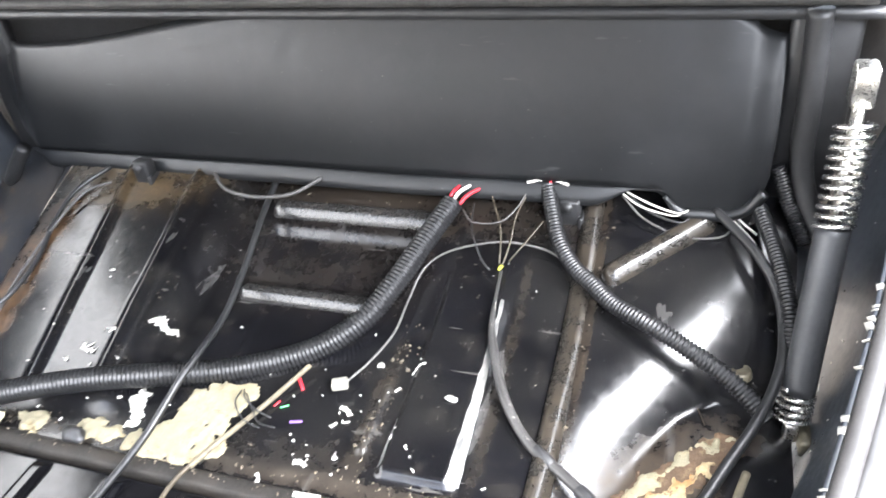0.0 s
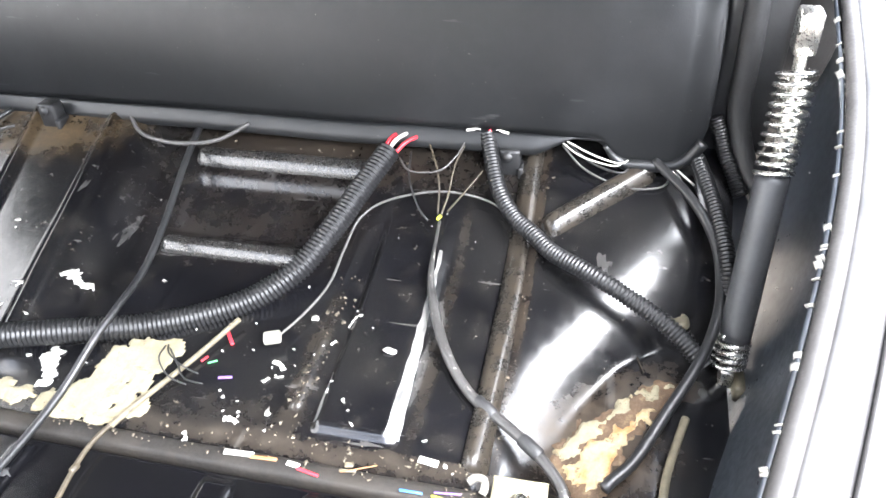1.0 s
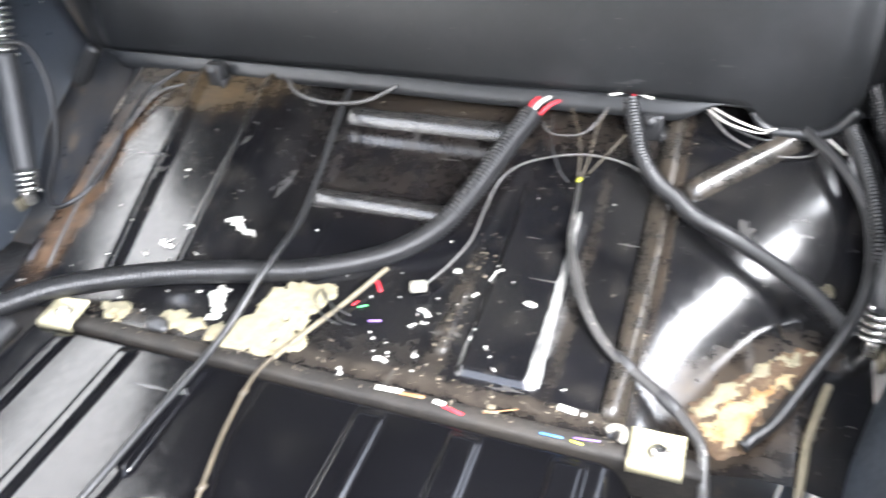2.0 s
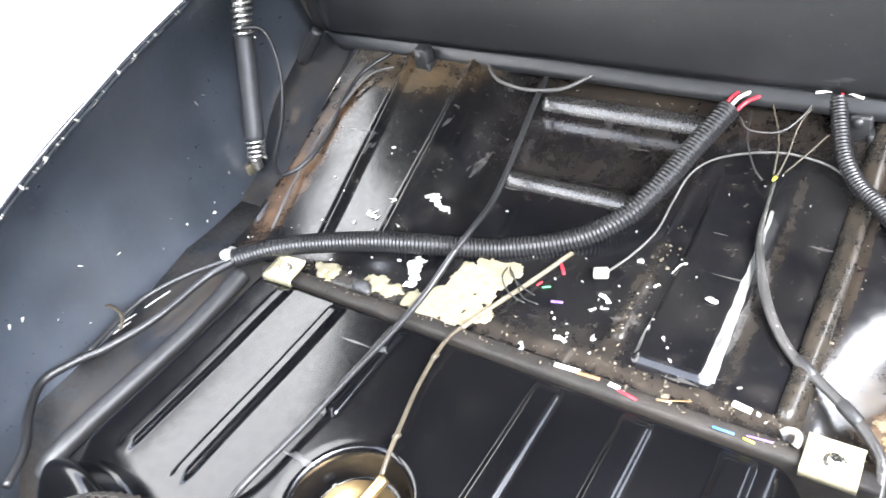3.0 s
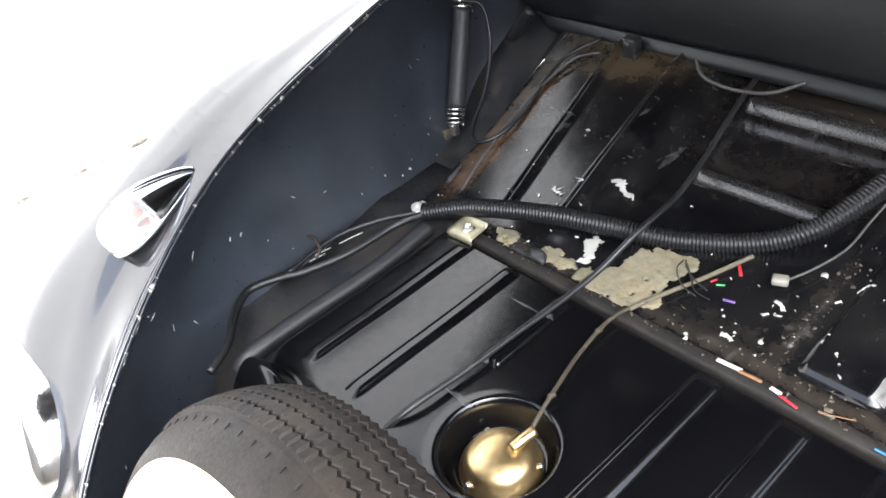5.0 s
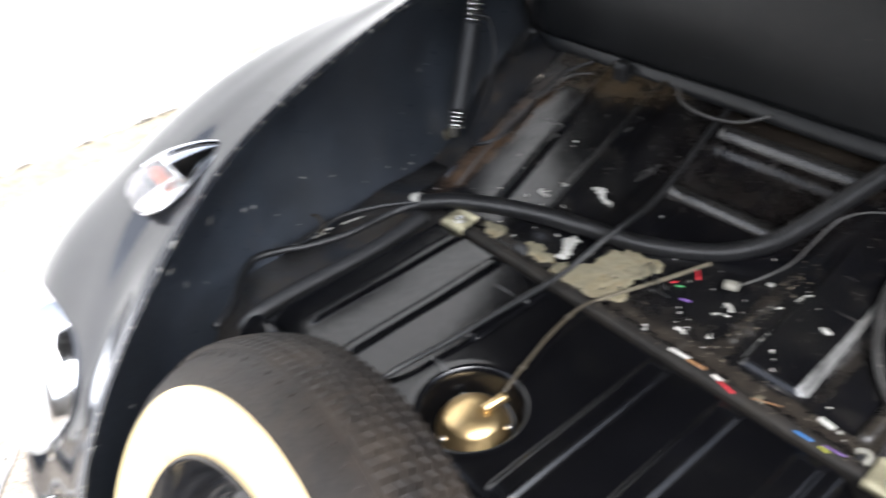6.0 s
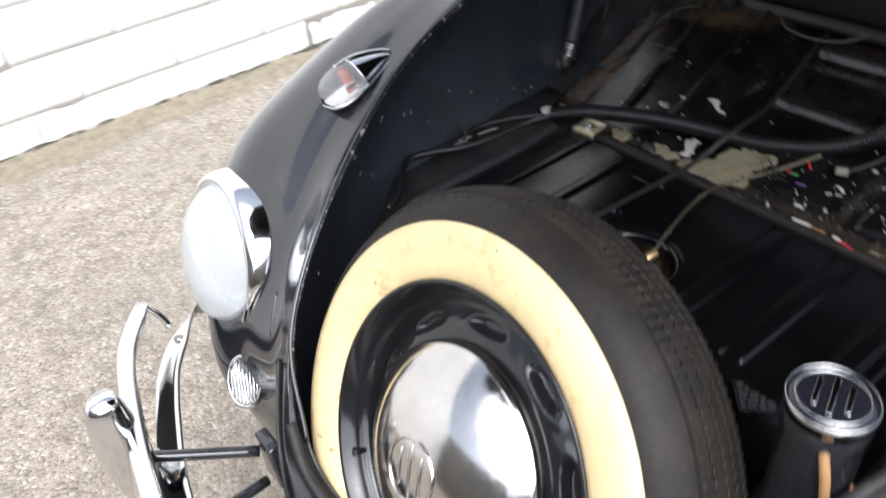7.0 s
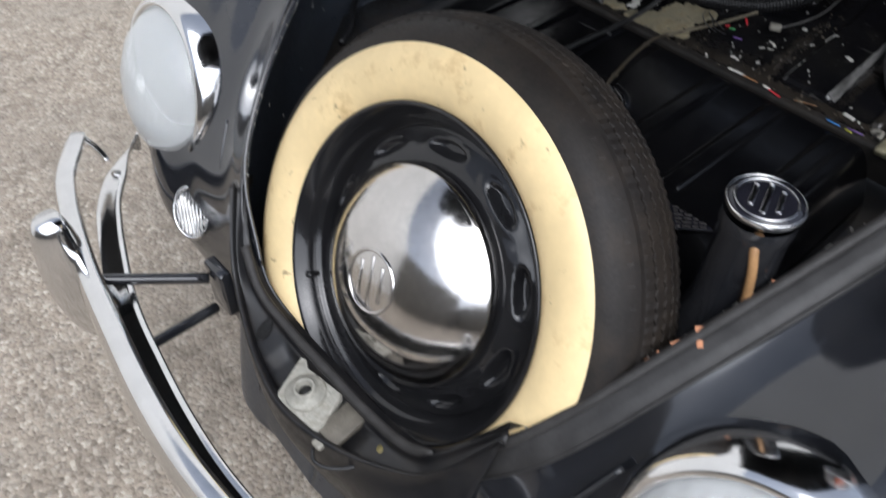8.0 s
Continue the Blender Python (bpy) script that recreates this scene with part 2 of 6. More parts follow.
GOLD = material("gold_passivated_steel", (0.6, 0.44, 0.22), 0.36, metal=1.0, spread=0.12, scale=25, rough_spread=0.08)
BOARD = material("black_fibreboard", (0.005, 0.0054, 0.006), 0.44, spread=0.25, scale=9, bump=0.07, bump_scale=500, rough_spread=0.05)
overlay(BOARD, times(BOARD, noise_mask(BOARD, 9, 0.5, 0.72, 8.0, 0.65), 0.4), (0.015, 0.0155, 0.0165), 0.5)
overlay(BOARD, times(BOARD, noise_mask(BOARD, 90, 0.68, 0.72, 3.0, 0.6, stretch=(0.15, 1, 1)), 0.3), (0.06, 0.06, 0.06), 0.5)
overlay(BOARD, times(BOARD, noise_mask(BOARD, 210, 0.71, 0.75), 0.4), (0.16, 0.15, 0.14), 0.7)
HOSEM = material("black_corrugated_plastic", (0.008, 0.008, 0.0085), 0.4, spread=0.2, scale=50)
CABLE = material("black_cable_sheath", (0.010, 0.010, 0.0105), 0.42, spread=0.3, scale=60)
GREYWIRE = material("grey_wire", (0.055, 0.052, 0.05), 0.45, spread=0.25, scale=60)
TANWIRE = material("tan_woven_sheath", (0.034, 0.026, 0.015), 0.55, spread=0.35, scale=120, bump=0.3, bump_scale=600)
REDW = material("red_insulation", (0.42, 0.02, 0.03), 0.4, spread=0.2)
WHITEW = material("white_insulation", (0.45, 0.43, 0.39), 0.45, spread=0.15)
TANLIGHT = material("pale_tan_sheath", (0.095, 0.08, 0.052), 0.7, spread=0.3, scale=120, bump=0.3, bump_scale=600)
YELLOWW = material("yellow_insulation", (0.34, 0.34, 0.03), 0.45, spread=0.2)
PURPLEW = material("violet_insulation", (0.13, 0.07, 0.24), 0.45, spread=0.2)
GREENW = material("green_insulation", (0.06, 0.3, 0.1), 0.45, spread=0.2)
BLUEW = material("blue_insulation", (0.04, 0.16, 0.4), 0.45, spread=0.2)
ORANGEW = material("orange_scrap", (0.18, 0.09, 0.035), 0.6, spread=0.3)
FOAM = material("cream_foam", (0.155, 0.138, 0.09), 0.9, spread=0.22, scale=45, bump=0.7, bump_scale=160)
overlay(FOAM, times(FOAM, noise_mask(FOAM, 55, 0.54, 0.7, 7.0, 0.7), 0.75), (0.13, 0.092, 0.044), 0.9)
overlay(FOAM, times(FOAM, noise_mask(FOAM, 180, 0.64, 0.7), 0.8), (0.07, 0.05, 0.03), 0.9)
overlay(FOAM, times(FOAM, noise_mask(FOAM, 55, 0.6, 0.66, 8.0, 0.75, stretch=(0.35, 1, 1)), 0.8), (0.05, 0.038, 0.02), 0.95)
overlay(FOAM, times(FOAM, noise_mask(FOAM, 16, 0.5, 0.7, 6.0, 0.7), 0.5), (0.17, 0.13, 0.06), 0.95)
RUSTFOAM = material("rust_stained_foam", (0.26, 0.205, 0.115), 0.85, spread=0.25, scale=40, bump=0.8, bump_scale=120)
overlay(RUSTFOAM, times(RUSTFOAM, noise_mask(RUSTFOAM, 38, 0.47, 0.62), 0.9), (0.2, 0.1, 0.03), 0.85)
overlay(RUSTFOAM, times(RUSTFOAM, noise_mask(RUSTFOAM, 120, 0.58, 0.66), 0.8), (0.06, 0.035, 0.018), 0.85)
CRUMB = material("brown_crumb", (0.075, 0.061, 0.043), 0.9, spread=0.5, scale=90)
FLAKE = material("white_paint_flake", (0.36, 0.35, 0.32), 0.6, spread=0.12)
CLAMPM = material("pale_gold_plating", (0.36, 0.33, 0.22), 0.34, metal=0.55, spread=0.25, scale=70, bump=0.1)
PLATE = material("ivory_plastic", (0.2, 0.19, 0.16), 0.45, spread=0.3, scale=50)
OCHRE = material("ochre_hose_rubber", (0.34, 0.19, 0.08), 0.5, spread=0.3, scale=70)
RUSTM = material("flaking_rust", (0.06, 0.036, 0.018), 0.85, spread=0.45, scale=50, bump=0.8, bump_scale=120)
overlay(RUSTM, times(RUSTM, noise_mask(RUSTM, 60, 0.55, 0.68, 7.0, 0.7), 0.7), (0.16, 0.125, 0.07), 0.9)
CHIP = material("orange_primer_chip", (0.45, 0.2, 0.1), 0.7, spread=0.4, scale=90)
AMBER = material("amber_lens", (0.36, 0.085, 0.035), 0.15, spread=0.2)
for m, v in ((TYREM, 0.3), (HOSEM, 0.35), (BOARD, 0.4), (LIPM, 0.3), (BEDM, 0.3), (STRIPM, 0.3)):
    m.node_tree.nodes["Principled BSDF"].inputs["Specular IOR Level"].default_value = v
CAPBLACK = material("gloss_black_enamel", (0.01, 0.01, 0.014), 0.06, spread=0.2)
ASPHALT = material("weathered_exposed_aggregate", (0.325, 0.275, 0.217), 0.85, spread=0.2, scale=3, bump=0.0)
gv = nd(ASPHALT, "ShaderNodeTexVoronoi", Scale=115.0)
ln(ASPHALT, nd(ASPHALT, "ShaderNodeTexCoord").outputs["Object"], gv.inputs["Vector"])
gsel = nd(ASPHALT, "ShaderNodeSeparateColor")
ln(ASPHALT, gv.outputs["Color"], gsel.inputs[0])
gr = nd(ASPHALT, "ShaderNodeMapRange")
gr.inputs[1].default_value, gr.inputs[2].default_value = 0.55, 1.0
ln(ASPHALT, gsel.outputs[0], gr.inputs[0])
overlay(ASPHALT, times(ASPHALT, gr.outputs[0], 0.75), (0.56, 0.51, 0.43), 0.85)
gd = nd(ASPHALT, "ShaderNodeMapRange")
gd.inputs[1].default_value, gd.inputs[2].default_value = 0.45, 0.0
ln(ASPHALT, gsel.outputs[1], gd.inputs[0])
overlay(ASPHALT, times(ASPHALT, gd.outputs[0], 0.7), (0.12, 0.1, 0.08), 0.9)
overlay(ASPHALT, times(ASPHALT, noise_mask(ASPHALT, 42, 0.5, 0.66), 0.2), (0.16, 0.135, 0.105), 0.9)
overlay(ASPHALT, times(ASPHALT, noise_mask(ASPHALT, 60, 0.6, 0.7), 0.35), (0.5, 0.46, 0.4), 0.9)
overlay(ASPHALT, times(ASPHALT, noise_mask(ASPHALT, 1.6, 0.45, 0.7, 6.0, 0.65), 0.55), (0.22, 0.19, 0.155), 0.9)
overlay(ASPHALT, times(ASPHALT, noise_mask(ASPHALT, 6, 0.5, 0.66, 6.0, 0.65, stretch=(1, 0.35, 1)), 0.4), (0.3, 0.27, 0.225), 0.9)
overlay(ASPHALT, times(ASPHALT, noise_mask(ASPHALT, 15, 0.48, 0.64, 9.0, 0.7), 0.6), (0.14, 0.117, 0.092), 0.9)
overlay(ASPHALT, times(ASPHALT, noise_mask(ASPHALT, 23, 0.56, 0.68, 8.0, 0.7), 0.6), (0.42, 0.37, 0.3), 0.9)
gb = nd(ASPHALT, "ShaderNodeBump", Strength=1.0, Distance=0.006)
ln(ASPHALT, gv.outputs["Distance"], gb.inputs["Height"])
gb.invert = True
ln(ASPHALT, gb.outputs[0], ASPHALT.node_tree.nodes["Principled BSDF"].inputs["Normal"])
WALLM = material("whitewashed_plaster", (0.78, 0.77, 0.74), 0.85, spread=0.06, scale=3, bump=0.3, bump_scale=40)
overlay(WALLM, times(WALLM, noise_mask(WALLM, 7, 0.55, 0.75), 0.25), (0.5, 0.48, 0.43), 0.9)
RENDERM = material("grey_beige_render", (0.24, 0.225, 0.2), 0.9, spread=0.2, scale=1.5, bump=0.4, bump_scale=60)
MORTAR = material("painted_mortar", (0.76, 0.75, 0.72), 0.9, spread=0.15, scale=12, bump=0.5, bump_scale=90)
DIRT = material("dry_dirt", (0.22, 0.19, 0.135), 0.95, spread=0.3, scale=25, bump=0.8, bump_scale=60)
JOINTM = material("dark_open_joint", (0.06, 0.052, 0.04), 0.95, spread=0.5, scale=20)
overlay(JOINTM, noise_mask(JOINTM, 9, 0.48, 0.58), (0.3, 0.265, 0.21), 0.95)
GRITM = material("pale_grit", (0.46, 0.41, 0.34), 0.85, spread=0.4, scale=40)
WEED = material("dry_weed", (0.2, 0.175, 0.095), 0.8, spread=0.4, scale=30)
MILKY = bpy.data.materials.new("milky_lens")
MILKY.use_nodes = True
mp0 = MILKY.node_tree.nodes["Principled BSDF"]
mp0.inputs["Base Color"].default_value = (0.85, 0.83, 0.82, 1)
mp0.inputs["Roughness"].default_value = 0.15
mp0.inputs["Transmission Weight"].default_value = 0.75
mp0.inputs["IOR"].default_value = 1.15
GLASS = bpy.data.materials.new("clear_lens_glass")
GLASS.use_nodes = True
gp = GLASS.node_tree.nodes["Principled BSDF"]
gp.inputs["Base Color"].default_value = (0.98, 1.0, 0.99, 1)
gp.inputs["Roughness"].default_value = 0.03
gp.inputs["Transmission Weight"].default_value = 0.76
gp.inputs["IOR"].default_value = 1.3
gw = nd(GLASS, "ShaderNodeTexWave", Scale=22.0)
gw.bands_direction = "X"
ln(GLASS, nd(GLASS, "ShaderNodeTexCoord").outputs["Object"], gw.inputs["Vector"])
gbump = nd(GLASS, "ShaderNodeBump", Strength=0.22, Distance=0.003)
ln(GLASS, gw.outputs[1], gbump.inputs["Height"])
ln(GLASS, gbump.outputs[0], gp.inputs["Normal"])


# ---- building helpers ----
def smooth(bm, on=True):
    for f in bm.faces:
        f.smooth = on
    return bm


def part(name, bm, mat, parent=None, label="", flat=False):
    """Links a bmesh as one mesh object, under a thing or a part."""
    if not flat:
        smooth(bm)
    bmesh.ops.recalc_face_normals(bm, faces=bm.faces)
    me = bpy.data.meshes.new(name)
    bm.to_mesh(me)
    bm.free()
    me.materials.append(mat)
    ob = new(name, me)
    if parent is not None:
        ob.parent = parent
    return tagged(ob, label)


def thing(name, label, category, group="", at=(0, 0, 0), kind=""):
    ob = new(name)
    ob.empty_display_size = 0.05
    ob.matrix_world = at if isinstance(at, Matrix) else Matrix.Translation(at)
    return tagged(ob, label, category, group, kind)


def spline(points, steps=10):
    """A smooth line through the points."""
    c = [Vector(p) for p in points]
    c = [2 * c[0] - c[1]] + c + [2 * c[-1] - c[-2]]
    out = []
    for i in range(1, len(c) - 2):
        a, b, d, e = c[i - 1:i + 3]
        for k in range(steps):
            u = k / steps
            out.append(0.5 * ((2 * b) + (d - a) * u + (2 * a - 5 * b + 4 * d - e) * u * u + (3 * b - a - 3 * d + e) * u ** 3))
    return out + [c[-2]]


def resample(line, step):
    out, left = [line[0]], step
    for a, b in zip(line, line[1:]):
        d = (b - a).length
        while d >= left:
            a = a + (b - a) * (left / d)
            d -= left
            left = step
            out.append(a)
        left -= d
    return out


def sweep(line, radius, seg=10, bm=None, caps=True):
    """A tube along a line; radius is a number or a function of the row."""
    bm = bm or bmesh.new()
    rows, up = [], Vector((0.13, 0.21, 0.97))
    for i, p in enumerate(line):
        t = (line[min(i + 1, len(line) - 1)] - line[max(i - 1, 0)]).normalized()
        s = t.cross(up)
        if s.length < 1e-4:
            s = t.orthogonal()
        s.normalize()
        up = s.cross(t)
        r = radius(i) if callable(radius) else radius
        rows.append([bm.verts.new(p + r * (math.cos(a) * s + math.sin(a) * up)) for a in (2 * math.pi * k / seg for k in range(seg))])
    for a, b in zip(rows, rows[1:]):
        for k in range(seg):
            bm.faces.new((a[k], a[(k + 1) % seg], b[(k + 1) % seg], b[k]))
    if caps:
        bm.faces.new(rows[0][::-1])
        bm.faces.new(rows[-1])
    return bm


def tube(points, radius, seg=10, step=0.006, bm=None):
    return sweep(resample(spline(points), step), radius, seg, bm)


def corrugated(points, radius, pitch, depth=0.16, seg=16):
    line = resample(spline(points), pitch / 4)
    return sweep(line, lambda i: radius * (1, 1, 1 - depth, 1 - depth)[i % 4], seg)


def sheet(rows, bm=None, close=False):
    """Faces between rows of points."""
    bm = bm or bmesh.new()
    vs = [[bm.verts.new(p) for p in r] for r in rows]
    for a, b in zip(vs, vs[1:]):
        n = len(a)
        for k in range(n if close else n - 1):
            bm.faces.new((a[k], a[(k + 1) % n], b[(k + 1) % n], b[k]))
    return bm


def skin(rows, m=6, n=6):
    """A smooth sheet through a net of control points."""
    rows = [spline(r, n) for r in rows]
    cols = [spline(c, m) for c in zip(*rows)]
    return [list(r) for r in zip(*cols)]


def thick(bm, t):
    """Gives a sheet thickness."""
    bmesh.ops.recalc_face_normals(bm, faces=bm.faces)
    bmesh.ops.solidify(bm, geom=bm.faces[:], thickness=t)
    return bm


def lathe(profile, seg=64, bm=None, twist=None):
    """Turns (radius, height) pairs round z. Ends at radius 0 close to a point."""
    bm = bm or bmesh.new()
    rows = []
    for i, (r, h) in enumerate(profile):
        if r < 1e-6:
            rows.append([bm.verts.new((0, 0, h))])
        else:
            rows.append([bm.verts.new((r * math.cos(a), r * math.sin(a), h + (twist(i, k) if twist else 0))) for k, a in ((k, 2 * math.pi * k / seg) for k in range(seg))])
    for a, b in zip(rows, rows[1:]):
        for k in range(seg):
            q = [a[k % len(a)], a[(k + 1) % len(a)], b[(k + 1) % len(b)], b[k % len(b)]]
            q = [v for j, v in enumerate(q) if v not in q[:j]]
            if len(q) > 2:
                bm.faces.new(q)
    return bm


def block(size, at=(0, 0, 0), bevel=0.002, turn=None, bm=None, segments=2):
    """A bevelled box."""
    b2 = bmesh.new()
    bmesh.ops.create_cube(b2, size=1, matrix=Matrix.Diagonal((*size, 1)))
    if bevel:
        bmesh.ops.bevel(b2, geom=b2.edges[:], offset=bevel, segments=segments, affect="EDGES", profile=0.5)
    m = Matrix.Translation(at) @ (turn.to_4x4() if turn else Matrix())
    bmesh.ops.transform(b2, matrix=m, verts=b2.verts)
    if bm is None:
        return b2
    me = bpy.data.meshes.new("joined")
    b2.to_mesh(me)
    b2.free()
    bm.from_mesh(me)
    bpy.data.meshes.remove(me)
    return bm


def turned(bm, m):
    bmesh.ops.transform(bm, matrix=m, verts=bm.verts)
    return bm


def facing(at, normal, up=(0, 0, 1)):
    """The pose whose z looks along the normal."""
    z = Vector(normal).normalized()
    x = Vector(up).cross(z).normalized()
    m = Matrix((x, z.cross(x), z)).transposed().to_4x4()
    return Matrix.Translation(at) @ m


def ease(v, lo, hi):
    u = min(1, max(0, (v - lo) / (hi - lo)))
    return u * u * (3 - 2 * u)


def ramp(v, xs, zs):
    return float(np.interp(v, xs, zs))


def bead(d, half):
    """The height, 0 to 1, of a round bead at a distance d from its line."""
    return math.sqrt(max(0.0, 1 - (d / half) ** 2)) if abs(d) < half else 0.0


def patch(outline, height, seed, cell=0.0022):
    """A torn lump: a crust with a ragged outline and a rough top, 2 mm cells."""
    ring = spline([(*p, 0) for p in outline] + [(*outline[0], 0)], 6)
    off = Vector((seed * 3.1, seed * 1.7, seed))

    def inside(p):
        hit = False
        for a, b in zip(ring, ring[1:]):
            if (a.y > p.y) != (b.y > p.y) and p.x < (b.x - a.x) * (p.y - a.y) / (b.y - a.y) + a.x:
                hit = not hit
        return hit

    def ragged(x, y):
        p = Vector((x, y, 0))
        d = Vector((noise.noise(p * 70 + off), noise.noise(p * 70 - off), 0)) * 0.009 + Vector((noise.noise(p * 260 + off), noise.noise(p * 260 - off), 0)) * 0.004
        return inside(p + d) and noise.noise(p * 120 + off * 2) > -0.7

    xs = np.arange(min(p.x for p in ring) - 0.012, max(p.x for p in ring) + 0.012, cell)
    ys = np.arange(min(p.y for p in ring) - 0.012, max(p.y for p in ring) + 0.012, cell)
    on = {(i, j) for i, x in enumerate(xs) for j, y in enumerate(ys) if ragged(x + cell / 2, y + cell / 2)}
    bm, made = bmesh.new(), {}

    def vert(i, j):
        if (i, j) not in made:
            x, y = xs[0] + i * cell, ys[0] + j * cell
            p = Vector((x, y, 0))
            full = sum((i + a, j + b) in on for a in (-1, 0) for b in (-1, 0))
            h = height * (0.75 + 0.35 * noise.noise(p * 60 + off) + 0.22 * noise.noise(p * 170 + off) + 0.12 * noise.noise(p * 400 + off)) if full == 4 else -0.0005
            w = Vector((noise.noise(p * 300 + off), noise.noise(p * 300 - off), 0)) * cell * 0.6
            made[i, j] = bm.verts.new((x + w.x, y + w.y, max(h, 0.0006) if full == 4 else h))
        return made[i, j]

    for i, j in sorted(on):
        bm.faces.new((vert(i, j), vert(i + 1, j), vert(i + 1, j + 1), vert(i, j + 1)))
    return bm


# ---- ground and the wall beside the car ----
GROUND = -0.04


def ground_height(x, y):
    return 0.006 * noise.noise(Vector((x * 0.8, y * 0.8, 0))) + 0.002 * noise.noise(Vector((x * 5, y * 5, 3)))


bm = bmesh.new()
xs = [-900, -200, -60, -20, -8, -5] + [-3.5 + 0.12 * i for i in range(60)] + [5, 8, 20, 60, 200, 900]
ys = [-900, -200, -60, -20, -8, -4] + [-2.5 + 0.12 * i for i in range(55)] + [5, 8, 20, 60, 200, 900]
tagged(part("ground", sheet([[(x, y, GROUND + (ground_height(x, y) if abs(x) < 4 and abs(y) < 4.2 else 0)) for x in xs] for y in ys]), ASPHALT),
       "weathered brown-grey exposed-aggregate pavement", "ground", kind="structure")
WALLX, COURSES, WALLFOOTZ = -2.62, 22, -0.10
rows = [[(WALLX - 0.0026, y, WALLFOOTZ - 0.1), (WALLX - 0.0026, y, WALLFOOTZ + 0.2 * COURSES), (WALLX - 0.2, y, WALLFOOTZ + 0.2 * COURSES), (WALLX - 0.2, y, WALLFOOTZ - 0.1)] for y in np.arange(-9.6, 12.01, 0.4)]
wall = tagged(part("wall_side", sheet(rows, close=True), MORTAR), "white-painted concrete block wall beside the parking space", "wall", kind="structure")


def block_face(seed):
    """One block of the wall: a thick slab with worn, rounded, uneven edges, its face towards +x."""
    bm = bmesh.new()
    ny, nz = 16, 8
    grid = []
    for j in range(nz + 1):
        row = []
        for i in range(ny + 1):
            y, z = -0.199 + 0.398 * i / ny, 0.001 + 0.198 * j / nz
            d = min(y + 0.1985, 0.1985 - y, z - 0.0015, 0.1985 - z)
            p = Vector((y * 9 + seed * 5, z * 9, seed))
            row.append(bm.verts.new((-0.0022 * (1 - ease(d, -0.001, 0.004)) + 0.0012 * noise.noise(p) + 0.0007 * noise.noise(p * 4), y + 0.002 * noise.noise(p * 3 + Vector((0, 0, 7))) * (d < 0.01), z)))
        grid.append(row)
    for a, b in zip(grid, grid[1:]):
        for k in range(ny):
            bm.faces.new((a[k], a[k + 1], b[k + 1], b[k]))
    ring = grid[0] + [r[-1] for r in grid[1:]] + grid[-1][-2::-1] + [r[0] for r in grid[-2:0:-1]]
    low = [bm.verts.new((-0.012, v.co.y, v.co.z)) for v in ring]
    for k in range(len(ring)):
        bm.faces.new((ring[k], low[k], low[(k + 1) % len(ring)], ring[(k + 1) % len(ring)]))
    return smooth(bm)


faces = []
for seed in range(4):
    me = bpy.data.meshes.new("block")
    bm = block_face(seed)
    bmesh.ops.recalc_face_normals(bm, faces=bm.faces)
    bm.to_mesh(me)
    bm.free()
    me.materials.append(WALLM)
    faces.append(me)
rnd = random.Random(3)
plain = [[v.co.copy() for v in me.vertices] for me in faces]
sides = [[tuple(p.vertices) for p in me.polygons] for me in faces]
far_v, far_f = [], []
for c in range(COURSES):
    for k in range(-23, 30):
        y, z, q = 0.4 * k + 0.2 * (c % 2), WALLFOOTZ + 0.2 * c, rnd.randint(0, 3)
        if -1.0 < y < 4.6 and c < 8:
            ob = new("block", faces[q])
            ob.parent = wall
            ob.location = (WALLX + rnd.uniform(-0.002, 0.002), y, z)
        else:
            n0 = len(far_v)
            far_v += [(v.x + WALLX, v.y + y, v.z + z) for v in plain[q]]
            far_f += [tuple(i + n0 for i in f) for f in sides[q]]
me = bpy.data.meshes.new("far_blocks")
me.from_pydata(far_v, [], far_f)
me.polygons.foreach_set("use_smooth", [True] * len(far_f))
me.materials.append(WALLM)
rest = new("far_blocks", me)
rest.parent = wall
tagged(rest, kind="stuff")
# plain unseen walls, added to close the yard and cut the low sky
for name, at, size in (("added_wall_front", (1.2, -7.0, 2.05), (8.4, 0.25, 4.4)), ("added_wall_yard", (5.6, 1.5, 1.2), (0.25, 17.2, 2.7))):
    ob = part(name, block(size, (0, 0, 0), 0.02), RENDERM)
    ob.location = at
    tagged(ob, "plain grey-beige rendered wall, unseen, added to cut low sky light", "wall", kind="structure")
# dirt that has gathered along the foot of the wall
rows = []
for k in range(9):
    u = k / 8
    rows.append([(WALLX + 0.01 + u * (0.19 + 0.10 * noise.noise(Vector((y * 2.2, 5, 0))) + 0.05 * noise.noise(Vector((y * 9, 1, 0)))), y,
                  GROUND + 0.002 + 0.018 * (1 - u) ** 1.5 * (1 + 0.6 * noise.noise(Vector((y * 7, u * 3, 2)))) - 0.01 * (k == 8)) for y in np.arange(-3, 6, 0.03)])
tagged(part("dirt_strip", sheet(rows), DIRT), "dry brown dirt along the foot of the wall", "dirt", kind="stuff")
# open joint between wall and paving
rows = []
for u in (0, 0.3, 0.7, 1):
    rows.append([(WALLX - 0.006 + u * (0.024 + 0.010 * noise.noise(Vector((y * 6, 8, 0))) + 0.008 * noise.noise(Vector((y * 23, 4, 0)))), y, GROUND + 0.026 - 0.006 * u + 0.006 * noise.noise(Vector((y * 15, u, 6)))) for y in np.arange(-3, 6, 0.02)])
tagged(part("wall_joint", sheet(rows), JOINTM), "dark open joint along the foot of the wall", "joint", kind="structure")
